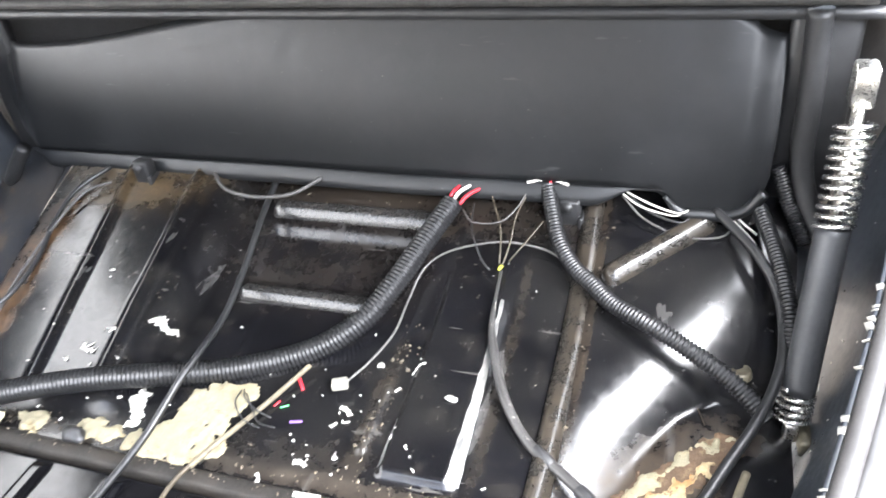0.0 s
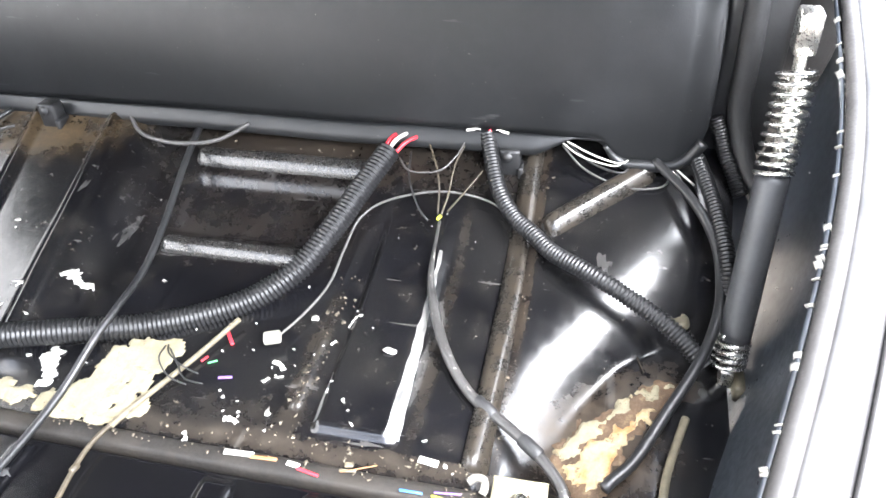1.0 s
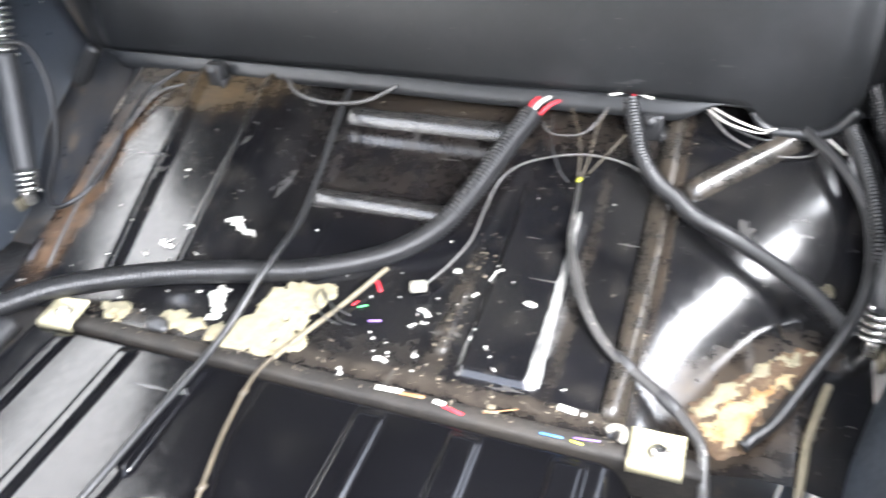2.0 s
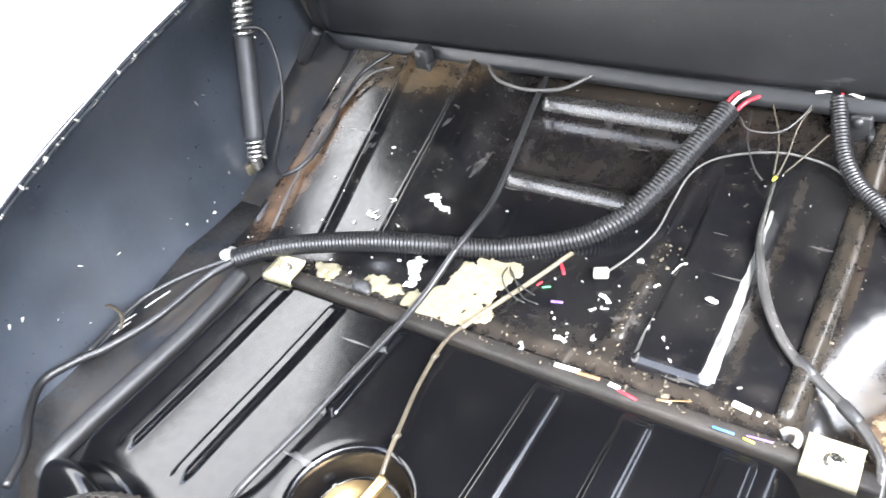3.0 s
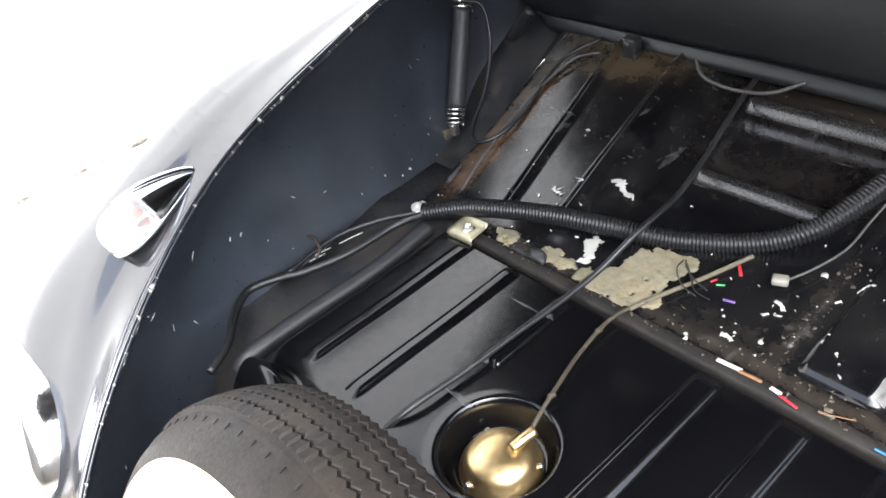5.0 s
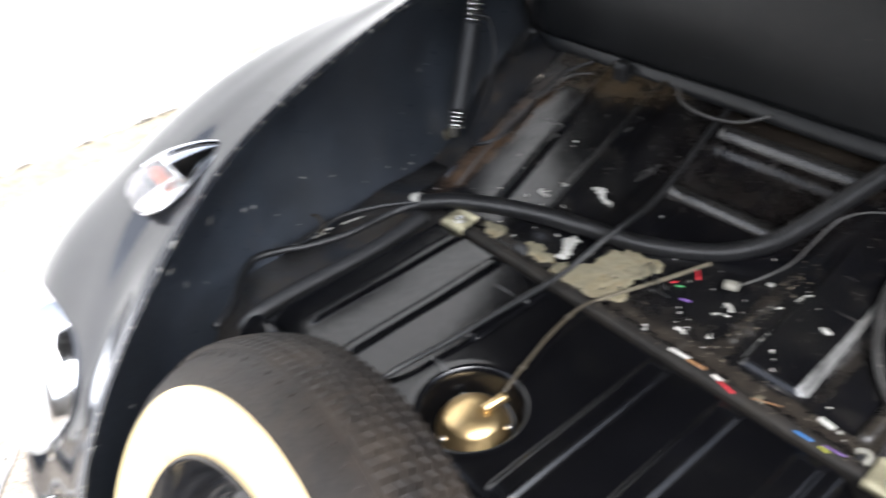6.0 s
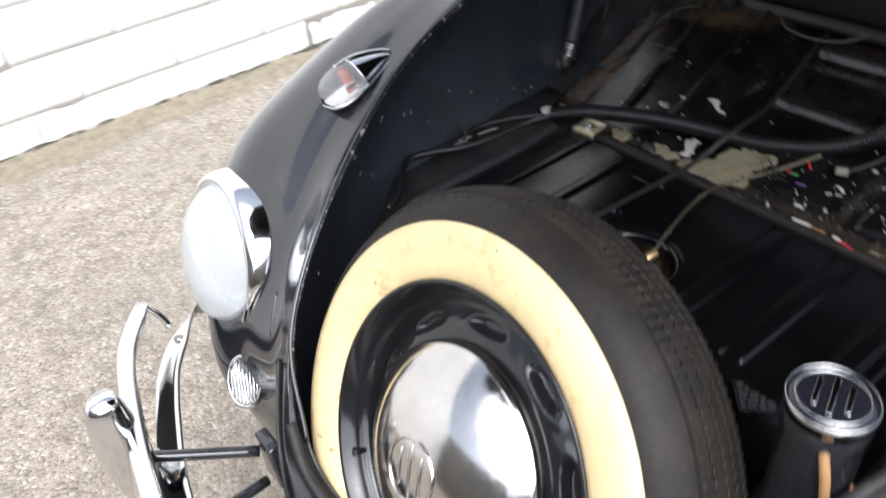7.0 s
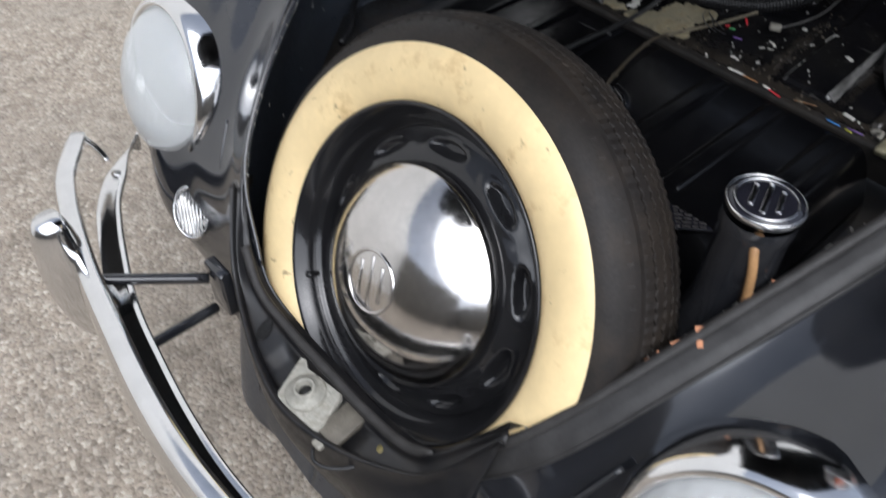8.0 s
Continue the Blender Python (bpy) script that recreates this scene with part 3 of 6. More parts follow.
# loose pale grit on the paving
rnd = random.Random(19)
bm = bmesh.new()
for _ in range(3200):
    x, y, r = rnd.uniform(-2.4, 0.1), rnd.uniform(-1.3, 1.8), 0.0016 + 0.0042 * rnd.random() ** 2.5
    if x > -0.75 and y > -0.05:
        continue
    c = Vector((x, y, GROUND + ground_height(x, y) + 0.3 * r))
    ring = [bm.verts.new(c + Vector((r * rnd.uniform(0.7, 1.2) * math.cos(a), r * rnd.uniform(0.7, 1.2) * math.sin(a), 0))) for a in (0.3, 1.5, 2.8, 4.0, 5.2)]
    tip = bm.verts.new(c + Vector((rnd.uniform(-0.3, 0.3) * r, rnd.uniform(-0.3, 0.3) * r, 0.7 * r)))
    for q in range(5):
        bm.faces.new((ring[q], ring[(q + 1) % 5], tip))
tagged(part("grit", bm, GRITM, flat=True), "loose pale grit scattered over the paving", "grit", kind="stuff")
rnd = random.Random(5)
bm = bmesh.new()
for _ in range(900):
    y = rnd.uniform(-2.5, 5.5)
    if noise.noise(Vector((y * 1.7, 0, 0))) < -0.1:
        continue
    x, h, a = WALLX + 0.01 + 0.12 * rnd.random() ** 2, rnd.uniform(0.008, 0.026), rnd.uniform(0, 6.3)
    dx, dy = 0.03 * math.cos(a), 0.03 * math.sin(a)
    b0 = Vector((x, y, GROUND))
    s = Vector((-dy, dx, 0)).normalized() * 0.003
    v = [bm.verts.new(p) for p in (b0 - s, b0 + s, b0 + s * 0.7 + Vector((dx * 0.4, dy * 0.4, h * 0.7)), b0 + Vector((dx, dy, h)), b0 - s * 0.7 + Vector((dx * 0.4, dy * 0.4, h * 0.7)))]
    bm.faces.new(v)
tagged(part("dry_weeds", bm, WEED), "sparse dry weeds growing along the wall foot", "weeds", kind="stuff")

# ---- the car ----
car = thing("car", "glossy black vintage compact car with its front lid raised", "car")

# the edge of the front opening, from the nose to the scuttle; x for one side
EDGE = [(0.0, 0.116, 0.476), (0.10, 0.118, 0.480), (0.180, 0.124, 0.520), (0.263, 0.174, 0.635), (0.335, 0.312, 0.764), (0.408, 0.507, 0.868), (0.467, 0.743, 0.919), (0.508, 0.931, 0.944), (0.525, 1.13, 0.982)]
WALLFOOT = [(0.0, 0.045, 0.27), (0.12, 0.05, 0.27), (0.22, 0.06, 0.255), (0.335, 0.20, 0.26), (0.40, 0.33, 0.34), (0.427, 0.52, 0.645), (0.450, 0.743, 0.655), (0.502, 0.931, 0.665), (0.512, 1.13, 0.78)]


def edge_of(s):
    """The opening is lower on one side, where the body has sagged."""
    drop = [0, 0, 0.012, 0.026, 0.042, 0.031, 0.017, 0.006, 0]
    wide = [0, 0, 0.005, 0.002, 0.0, 0.003, 0.017, 0.017, 0.015]
    return [(x + w, y, z - d) if s > 0 else (x, y, z) for (x, y, z), d, w in zip(EDGE, drop, wide)]


# the wing: steps in from the opening's edge, row by row, and its outer half
WING_IN = [(.063, -.040, .148, -.040), (.054, -.021, .114, .000), (.046, .006, .096, .022), (.042, .001, .086, .005), (.037, -.011, .075, -.013), (.036, -.038, .074, -.053)]
WING_OUT = [
    [(.48, .155, .29), (.60, .19, .28), (.67, .25, .27), (.70, .33, .26)], [(.47, .106, .45), (.61, .165, .43), (.69, .25, .39), (.725, .34, .34)],
    [(.525, .165, .605), (.63, .20, .575), (.705, .27, .51), (.745, .36, .43)], [(.535, .26, .748), (.638, .275, .70), (.708, .325, .60), (.752, .40, .47)],
    [(.555, .40, .832), (.652, .405, .775), (.715, .43, .67), (.757, .48, .5)], [(.595, .6, .89), (.675, .6, .826), (.732, .6, .72), (.765, .6, .5)],
    [(.633, .85, .90), (.69, .85, .834), (.74, .85, .717), (.77, .85, .5)], [(.655, 1.15, .882), (.70, 1.15, .81), (.745, 1.15, .7), (.77, 1.15, .5)]]
for s in (-1, 1):
    EDGE_S = edge_of(s)
    rows = []
    for u, out in ((0, 0), (0.06, 0.012), (0.3, 0.03), (0.6, 0.024), (0.85, 0.01), (1, -0.004), (1.03, -0.03)):
        row = []
        for i, (a, b) in enumerate(zip(EDGE_S, WALLFOOT)):
            o = out * (0 if i == 0 else 1)
            row.append((s * (a[0] + (b[0] - a[0]) * u + o), a[1] + (b[1] - a[1]) * u, a[2] + (b[2] - a[2]) * u))
        rows.append(row)
    net_in = skin(rows, 6, 10)
    inner = part("inner_wing", thick(sheet(net_in), 0.003), INNER, car, "satin black inner panel with white scratches and chips")

    # chips and scratches down to the white primer
    rnd = random.Random(40 + s)
    chips = bmesh.new()
    for k in range(150):
        i = rnd.randint(0, 1) if k < 96 else int(rnd.uniform(2, len(net_in) - 8))
        j = rnd.randint(22, len(net_in[0]) - 3)
        p = net_in[i][j].lerp(net_in[i][j + 1], rnd.random())
        du, dv = (net_in[i][j + 1] - net_in[i][j]).normalized(), (net_in[i + 1][j] - net_in[i][j]).normalized()
        nrm = du.cross(dv).normalized()
        if nrm.x * s > 0:
            nrm = -nrm
        ang = rnd.uniform(-1.4, 1.4)
        du, dv = du * math.cos(ang) + dv * math.sin(ang), dv * math.cos(ang) - du * math.sin(ang)
        a, b = (0.0009 + (0.0045 if k < 96 else 0.007) * rnd.random() ** 2.5, 0.0005 + 0.0016 * rnd.random() ** 2)
        n = 7
        top = [chips.verts.new(p + nrm * 0.0037 + du * a * math.cos(6.283 * q / n) * rnd.uniform(0.5, 1.2) + dv * b * math.sin(6.283 * q / n) * rnd.uniform(0.5, 1.4)) for q in range(n)]
        low = [chips.verts.new(v.co - nrm * 0.005) for v in top]
        chips.faces.new(top)
        for q in range(n):
            chips.faces.new((top[q], low[q], low[(q + 1) % n], top[(q + 1) % n]))
    tagged(part("chipped_paint", chips, FLAKE, inner, "pale chips and scratches in the black paint"), kind="stuff")

    # outer shell: wing and body side in one pressed sweep
    side = spline([(s * x, y, z) for x, y, z in EDGE_S[2:]], 12)
    ey, ex, ez = [p.y for p in side], [abs(p.x) for p in side], [p.z for p in side]
    dy = 0.0 if s > 0 else 0.03
    rows = [[(.15, .03 + dy, .30), (.25, .075 + dy, .30), (.36, .12, .30)] + WING_OUT[0], [(ex[0] + 0.012, .096 + 0.4 * dy, ez[0] - 0.012), (.26, .108 + 0.8 * dy, .463), (.37, .118 + 0.3 * dy, .447)] + WING_OUT[1]]
    for y, (d1, h1, d2, h2), out in zip((.158, .268, .402, .60, .85, 1.13), WING_IN, WING_OUT[2:]):
        x0, z0 = ramp(y, ey, ex) + 0.010, ramp(y, ey, ez) - 0.001
        rows.append([(x0, y, z0), (x0 + d1, y, z0 + h1), (x0 + d2, y, z0 + h2)] + out)
    rows = [[(s * x, y, z) for x, y, z in r] for r in rows]
    wing = part("wing", thick(sheet(skin(rows, 10, 8)), 0.0025), PAINT, car, "glossy black rounded front wing")
    # edge of the opening: bare rolled steel on one side, rubber strip on the other
    if s < 0:
        line = resample(spline([(s * (x + 0.002), y, z + 0.001) for x, y, z in EDGE_S[2:]], 10), 0.01)
        part("rolled_edge", sweep(line, 0.0032, 8), PAINT, car, "rolled black edge with chipped paint")
    else:
        line = resample(spline([(s * (x + 0.0075), y, z + 0.004) for x, y, z in EDGE_S[2:]], 10), 0.01)
        part("lid_seal", sweep(line, 0.0066, 10), STRIPM, car, "worn black rubber strip along the opening")
        ribbon = [spline([(s * (x + o), y - 0.2 * o, z + h + 0.001) for x, y, z in EDGE_S[2:]], 10) for o, h in ((0.010, 0.001), (0.012, 0.005), (0.0145, 0.0062), (0.018, 0.0052), (0.024, 0.0055), (0.031, 0.004), (0.038, -0.003))]
        part("seal_bed", sheet(ribbon), BEDM, car, "glossy black ridged bed beside the rubber strip")
        line = resample(spline([(s * (x + 0.040), y - 0.006, z + 0.0005) for x, y, z in EDGE_S[2:]], 10), 0.012)
        part("gutter_ridge", sweep(line, 0.0022, 8), BEDM, car)
    # bead between wing and body, flush further up
    line = resample(spline([(s * x, y, z) for x, y, z in ((.305, .142, .492), (.322, .150, .53), (.34, .168, .58), (.362, .205, .635))], 8), 0.01)
    part("wing_bead", sweep(line, 0.0032, 8), PAINT, car)

# nose: the shelf in front of the opening, its rim and the apron below
def mirrored(half):
    return [(-x, y, z) for x, y, z in half[:0:-1]] + half


def between(u, dy, dz):
    """A line across the nose, a share u of the way from the ridge to the rim."""
    return [(a[0] + (b[0] - a[0]) * u, a[1] + (b[1] - a[1]) * u + dy, a[2] + (b[2] - a[2]) * u + dz) for a, b in zip(RIDGE, RIM)]


RIM = mirrored([(0.0, 0.033, 0.480), (0.09, 0.050, 0.481), (0.175, 0.082, 0.505), (0.215, 0.105, 0.540), (0.257, 0.145, 0.607)])
RIDGE = mirrored([(0.0, 0.100, 0.487), (0.09, 0.100, 0.489), (0.155, 0.101, 0.507), (0.200, 0.114, 0.548), (0.252, 0.160, 0.614)])
rows = [[(x, y + dy * ease(-abs(x), -0.25, -0.15), z + 0.004 + (dz - 0.004) * ease(-abs(x), -0.25, -0.15)) for x, y, z in RIDGE] for dy, dz in ((0.026, -0.05), (0.023, -0.016), (0.018, -0.009))]
rows += [ between(0, 0.004, -0.003), between(0.05, 0, -0.003), between(0.12, 0, -0.009),
        between(0.3, 0, -0.012), between(0.8, 0, -0.011), between(0.9, 0, -0.004), between(1, 0.001, 0.0015), between(1, -0.004, 0.001), between(1, -0.006, -0.012)]
rows.append([(x * 0.99, y - 0.004 - 0.038 * (max(0, x) / 0.215) ** 2, z * 0.55 + 0.15) for x, y, z in RIM])
rows.append([(x * 0.95, y + 0.03 - 0.065 * (max(0, x) / 0.215) ** 2, 0.27) for x, y, z in RIM])
net = skin(rows, 6, 8)
for j, row in enumerate(net):
    inside = ease(j, 31, 37) * ease(-j, -47, -41)
    for p in row:
        # pressed pocket under the lock
        p.z -= 0.008 * inside * ease(-abs(p.x - 0.012), -0.094, -0.078)
part("nose_panel", thick(sheet(net), 0.0025), NOSEP, car, "black nose panel with a shelf for the lid lock")
line = resample(spline([(x, y + 0.002, z + 0.003) for x, y, z in RIDGE[1:-2]] + [(0.192, 0.110, 0.538)], 10), 0.008)
part("nose_seal", sweep(line, lambda i: 0.0068 * min(1.0, 0.35 + 0.2 * (len(line) - 1 - i)), 10), STRIPM, car, "black rubber strip along the nose")
# teardrop hole in the shelf: a flat plate, its shade painted near-black
hole = [(0.0, 0.017), (0.006, 0.012), (0.0085, 0.004), (0.0085, -0.006), (0.005, -0.0125), (0.0, -0.0145), (-0.004, -0.012), (-0.0055, -0.004), (-0.0045, 0.006), (-0.002, 0.013)]
bm = bmesh.new()
loops = [[bm.verts.new((x * k, y * k, z)) for x, y in hole] for k, z in ((1.15, -0.002), (1.08, 0.0004), (1.0, 0.0004), (0.94, -0.0004))]
for lo, hi in zip(loops, loops[1:]):
    for k in range(len(hole)):
        bm.faces.new((lo[k], lo[(k + 1) % len(hole)], hi[(k + 1) % len(hole)], hi[k]))
bm.faces.new(loops[-1])
part("shelf_hole", turned(bm, Matrix.Translation((-0.117, 0.080, 0.4835)) @ Matrix.Rotation(radians(24), 4, "Y") @ Matrix.Rotation(radians(28), 4, "Z")), HOLEM, car)

# lid lock in the pocket of the shelf
lock = new("lid_lock")
lock.parent = car
lock.matrix_world = facing((0.004, 0.066, 0.474), (0.0, -0.10, 1.0), (0, 1, 0)) @ Matrix.Rotation(radians(3), 4, "Z")
tagged(lock, "dull grey zinc lid lock with a round socket")


def lock_plate(outline, z, t):
    """A cast plate with a chamfered rim, from its outline."""
    bm = bmesh.new()
    cx, cy = sum(p[0] for p in outline) / len(outline), sum(p[1] for p in outline) / len(outline)
    loops = [[bm.verts.new((cx + (x - cx) * k, cy + (y - cy) * k, z + h)) for x, y in outline] for k, h in ((1.0, 0), (1.0, t * 0.7), (0.965, t))]
    for lo, hi in zip(loops, loops[1:]):
        for k in range(len(outline)):
            bm.faces.new((lo[k], lo[(k + 1) % len(outline)], hi[(k + 1) % len(outline)], hi[k]))
    bm.faces.new(loops[-1])
    return bm


part("lock_plate", lock_plate([(-0.047, 0.028), (-0.040, 0.031), (-0.028, 0.024), (0.034, 0.030), (0.037, 0.026), (0.050, -0.014), (0.050, -0.022), (0.044, -0.026), (-0.014, -0.030), (-0.022, -0.029), (-0.028, -0.024), (-0.034, -0.008)], 0.0, 0.009), ZINC, lock, flat=True)
part("socket", lathe([(0.027, 0.004), (0.026, 0.011), (0.0235, 0.0145), (0.015, 0.016), (0.0142, 0.022), (0.0128, 0.0235), (0.0105, 0.0232), (0.0098, 0.021), (0.0085, 0.002), (0, 0.002)], 40), ZINC, lock)
# black disc painted in for the shade down the socket's hole
part("socket_hole_disc", lathe([(0, 0.0125), (0.0083, 0.0125), (0.0088, 0.0105)], 24), RUBBER, lock)
part("slide", block((0.036, 0.050, 0.010), (0.062, 0.004, 0.001), 0.002), OLDZINC, lock, "stained brown-grey slide")
part("latch_lever", block((0.016, 0.012, 0.008), (0.062, -0.031, 0.004), 0.003), PLATE, lock)
for px, py in ((0.020, 0.018), (0.030, 0.010), (-0.024, 0.010), (0.022, -0.019)):
    part("rivet", turned(lathe([(0, 0.0012), (0.0026, 0.001), (0.0036, 0.0)], 14), Matrix.Translation((px, py, 0.009))), ZINC, lock)
part("release_cable", tube([(0.067, 0.030, 0.474), (0.079, 0.022, 0.471), (0.098, 0.030, 0.469), (0.116, 0.052, 0.47), (0.124, 0.075, 0.476)], 0.0026, 8), CABLE, car)
part("bump_stop", turned(lathe([(0, 0.010), (0.006, 0.009), (0.008, 0.005), (0.009, 0)], 18), Matrix.Translation((0.125, 0.089, 0.472))), OLDYELLOW, car, "yellowed rubber stop")

# floor of the spare-wheel well and the channel beside the tank
rows = []
for y in (0.12, 0.2, 0.3, 0.36, 0.40, 0.46, 0.55, 0.65, 0.735, 0.80, 0.9):
    high = ramp(y, [0.12, 0.3, 0.40, 0.46, 0.735, 0.9], [0.262, 0.262, 0.6, 0.668, 0.684, 0.66])
    low = ramp(y, [0.12, 0.3, 0.40, 0.46, 0.735, 0.9], [0.262, 0.262, 0.5, 0.57, 0.6, 0.6])
    w = ramp(y, [0.12, 0.2, 0.33, 0.52, 0.74, 0.9], [0.30, 0.38, 0.43, 0.455, 0.50, 0.53])
    rows.append([(x * w, y, high + (low - high) * ease(x, -0.4, 0.3)) for x in (-1, -0.75, -0.4, 0, 0.4, 0.75, 1)])
part("well_floor", thick(sheet(rows), 0.003), CHANNELM, car, "dusty black floor of the wheel well")

# scuttle across the rear of the opening, bulkhead behind the cover, side returns
rows = [[(x, 1.16, 0.70), (x, 1.155, 0.9), (x, 1.15, 0.985), (x, 1.135, 1.002), (x, 1.115, 1.0), (x, 1.112, 0.99)] for x in np.linspace(-0.62, 0.62, 9)]
part("scuttle_channel", thick(sheet(rows), 0.003), RUBBER, car)
rows = [[(x, 1.118, 1.006), (x, 1.15, 1.012), (x, 1.2, 1.03 - 0.03 * x * x), (x, 1.3, 1.09 - 0.1 * x * x), (x, 1.38, 1.10 - 0.12 * x * x)] for x in np.linspace(-0.6, 0.6, 13)]
part("scuttle_top", thick(sheet(rows), 0.003), PAINT, car)
# black blocks added to keep the rear corners of the bay dark
for s in (-1, 1):
    part("corner_dark_block", block((0.06, 0.02, 0.2), (s * 0.488, 1.132, 0.90), 0.007), RUBBER, car, "added black block that keeps the rear corner of the bay dark")
part("scuttle_seal", sweep([Vector((x, 1.11, 1.01)) for x in np.linspace(-0.52, 0.52, 40)], 0.007, 10), SEALM, car)

# raised lid: the shape of the opening, swung up about its hinge at the scuttle
LIFT = radians(43)
rows = []
for x, y, z in spline(EDGE, 5):
    row = []
    for u in np.linspace(-1, 1, 15):
        crown = (1 - u * u) * (0.07 + 0.28 * x)
        py, pz = y - 1.14, z + crown - 1.0
        py -= 0.35 * crown * (x < 0.3)
        row.append((u * (x + 0.012), 1.14 + py * math.cos(LIFT) + pz * math.sin(LIFT), 1.012 - py * math.sin(LIFT) + pz * math.cos(LIFT)))
    rows.append(row)
part("front_lid", thick(sheet(rows), 0.004), LIDP, car, "raised glossy black front lid")

# ---- luggage floor behind the tank ----
FLOOR_LINE = spline([(0, y, z) for y, z in ((0.3, 0.70), (0.5, 0.70), (0.66, 0.70), (0.74, 0.70), (0.80, 0.704), (0.88, 0.7145), (0.96, 0.729), (1.01, 0.750), (1.054, 0.772), (1.1, 0.796), (1.16, 0.82))], 12)
FLOOR_Y, FLOOR_Z = [p.y for p in FLOOR_LINE], [p.z for p in FLOOR_LINE]


def floor_base(y):
    return ramp(y, FLOOR_Y, FLOOR_Z)


ROLL = spline([(x, y, 0) for x, y in ((0.311, 0.76), (0.313, 0.80), (0.323, 0.85), (0.344, 0.89), (0.380, 0.94), (0.418, 0.99), (0.455, 1.05), (0.49, 1.16))], 8)
ROLL_X, ROLL_Y = [p.x for p in ROLL], [p.y for p in ROLL]


def dome_height(x, y):
    """The rounded footwell dome: rises to the rear, rolls off to the side."""
    z = 0.704 + 0.20 * (y - 0.80) + 0.35 * (y - 0.80) ** 2
    g = 0.34 - 0.85 * max(0.0, y - 0.86)
    d = max(0.0, x - ramp(y, ROLL_Y, ROLL_X) + 0.055)
    z -= g * d * d / 0.11
    low = 0.686 + 0.0135 * ease(x, 0.35, 0.41) + 0.10 * max(0, y - 0.84) ** 1.5 - 0.2 * max(0, x - 0.43)
    k = 0.005
    h = max(0.0, k - abs(z - low)) / k
    return max(z, low) + h * h * k * 0.25


def seg_distance(x, y, ax, ay, bx, by):
    u = min(1, max(0, ((x - ax) * (bx - ax) + (y - ay) * (by - ay)) / ((bx - ax) ** 2 + (by - ay) ** 2)))
    return math.hypot(x - ax - u * (bx - ax), y - ay - u * (by - ay))


RIBS = [(-0.074, 1.063, 0.112, 1.063, 0.0105, 0.009), (-0.076, 0.961, 0.082, 0.961, 0.0105, 0.009), (0.2905, 0.775, 0.2905, 1.10, 0.0115, 0.010), (0.322, 1.018, 0.402, 1.084, 0.0125, 0.011)]
BEADS = [(-0.256, 0.80, -0.29, 1.09, 0.0115, 0.006), (-0.176, 0.82, -0.19, 1.09, 0.0115, 0.006), (0.128, 0.80, 0.128, 0.87, 0.007, 0.004), (-0.375, 0.80, -0.40, 1.0, 0.012, 0.004)]


def slope(v, a, b):
    return min(1.0, max(0.0, (v - a) / (b - a)))


def floor_height(x, y):
    u = ease(x, 0.284, 0.312)
    z = floor_base(y) * (1 - u) + (dome_height(x, y) * u if u else 0)
    # footwell hump on one side: a flat slope with steep flanks
    rise = max(0.0, 0.7345 + 0.355 * (y - 0.87) - floor_base(y))
    z += rise * ease(x, -0.395 - 0.1 * (y - 0.8), -0.362 - 0.1 * (y - 0.8)) * ease(-x, 0.115, 0.165) * ease(y, 0.775, 0.80)
    # raised pad with a broad sloping side
    a, b = slope(x, 0.1485, 0.155), slope(-x, -0.2255, -0.2125)
    z += 0.0085 * (0.7 * a + 0.3 * a * a * (3 - 2 * a)) * (0.8 * b + 0.2 * b * b * (3 - 2 * b)) * slope(y, 0.7745, 0.782) * ease(-y, -1.03, -0.96)
    # sunk panel between the two cross ribs
    z -= 0.007 * ease(x, -0.085, -0.07) * ease(-x, -0.125, -0.1) * ease(y, 0.972, 0.985) * ease(-y, -1.047, -1.035)
    for ax, ay, bx, by, half, h in BEADS:
        d = seg_distance(x, y, ax, ay, bx, by)
        if d < half:
            z += h * (0.5 + 0.5 * math.cos(math.pi * d / half))
    z += 0.0010 * noise.noise(Vector((x * 14, y * 14, 0)))
    # towards one side it sinks to the inner panel
    z -= 0.045 * ease(-x, 0.375, 0.42) * ease(-y, -1.02, -0.9)
    return z


xs, ys = np.arange(-0.385, 0.4921, 0.0024), np.arange(0.7455, 1.152, 0.0026)
part("luggage_floor", sheet([[(x, y, floor_height(x, y)) for x in xs] for y in ys]), FLOORP, car, "dusty black pressed-steel luggage floor with ribs")
part("side_channel", sheet([[(x, y, floor_height(x, y)) for x in np.arange(-0.515, -0.3835, 0.004)] for y in ys]), CHANNELM, car, "dusty black channel beside the footwell hump")
for k, (ax, ay, bx, by, half, h) in enumerate(RIBS):
    L = math.hypot(bx - ax, by - ay)
    dx, dy = (bx - ax) / L, (by - ay) / L
    rows = []
    for v in np.linspace(-half, L + half, int((L + 2 * half) / 0.0022)):
        row = []
        for w in np.linspace(-half, half, 19):
            x, y = ax + dx * v - dy * w, ay + dy * v + dx * w
            d = seg_distance(x, y, ax, ay, bx, by) / half
            row.append((x, y, floor_height(x, y) + (h * (0.35 * ease(-d, -1, -0.3) + 0.65 * math.sqrt(max(0.0, 1 - d * d))) + 0.0006 if d < 0.999 else -0.003)))
        rows.append(row)
    part("rib", sheet(rows), RIBP if k < 2 else DUSTYRIB, car, "rubbed shiny pressed rib" if k < 2 else "grimy pressed rib")
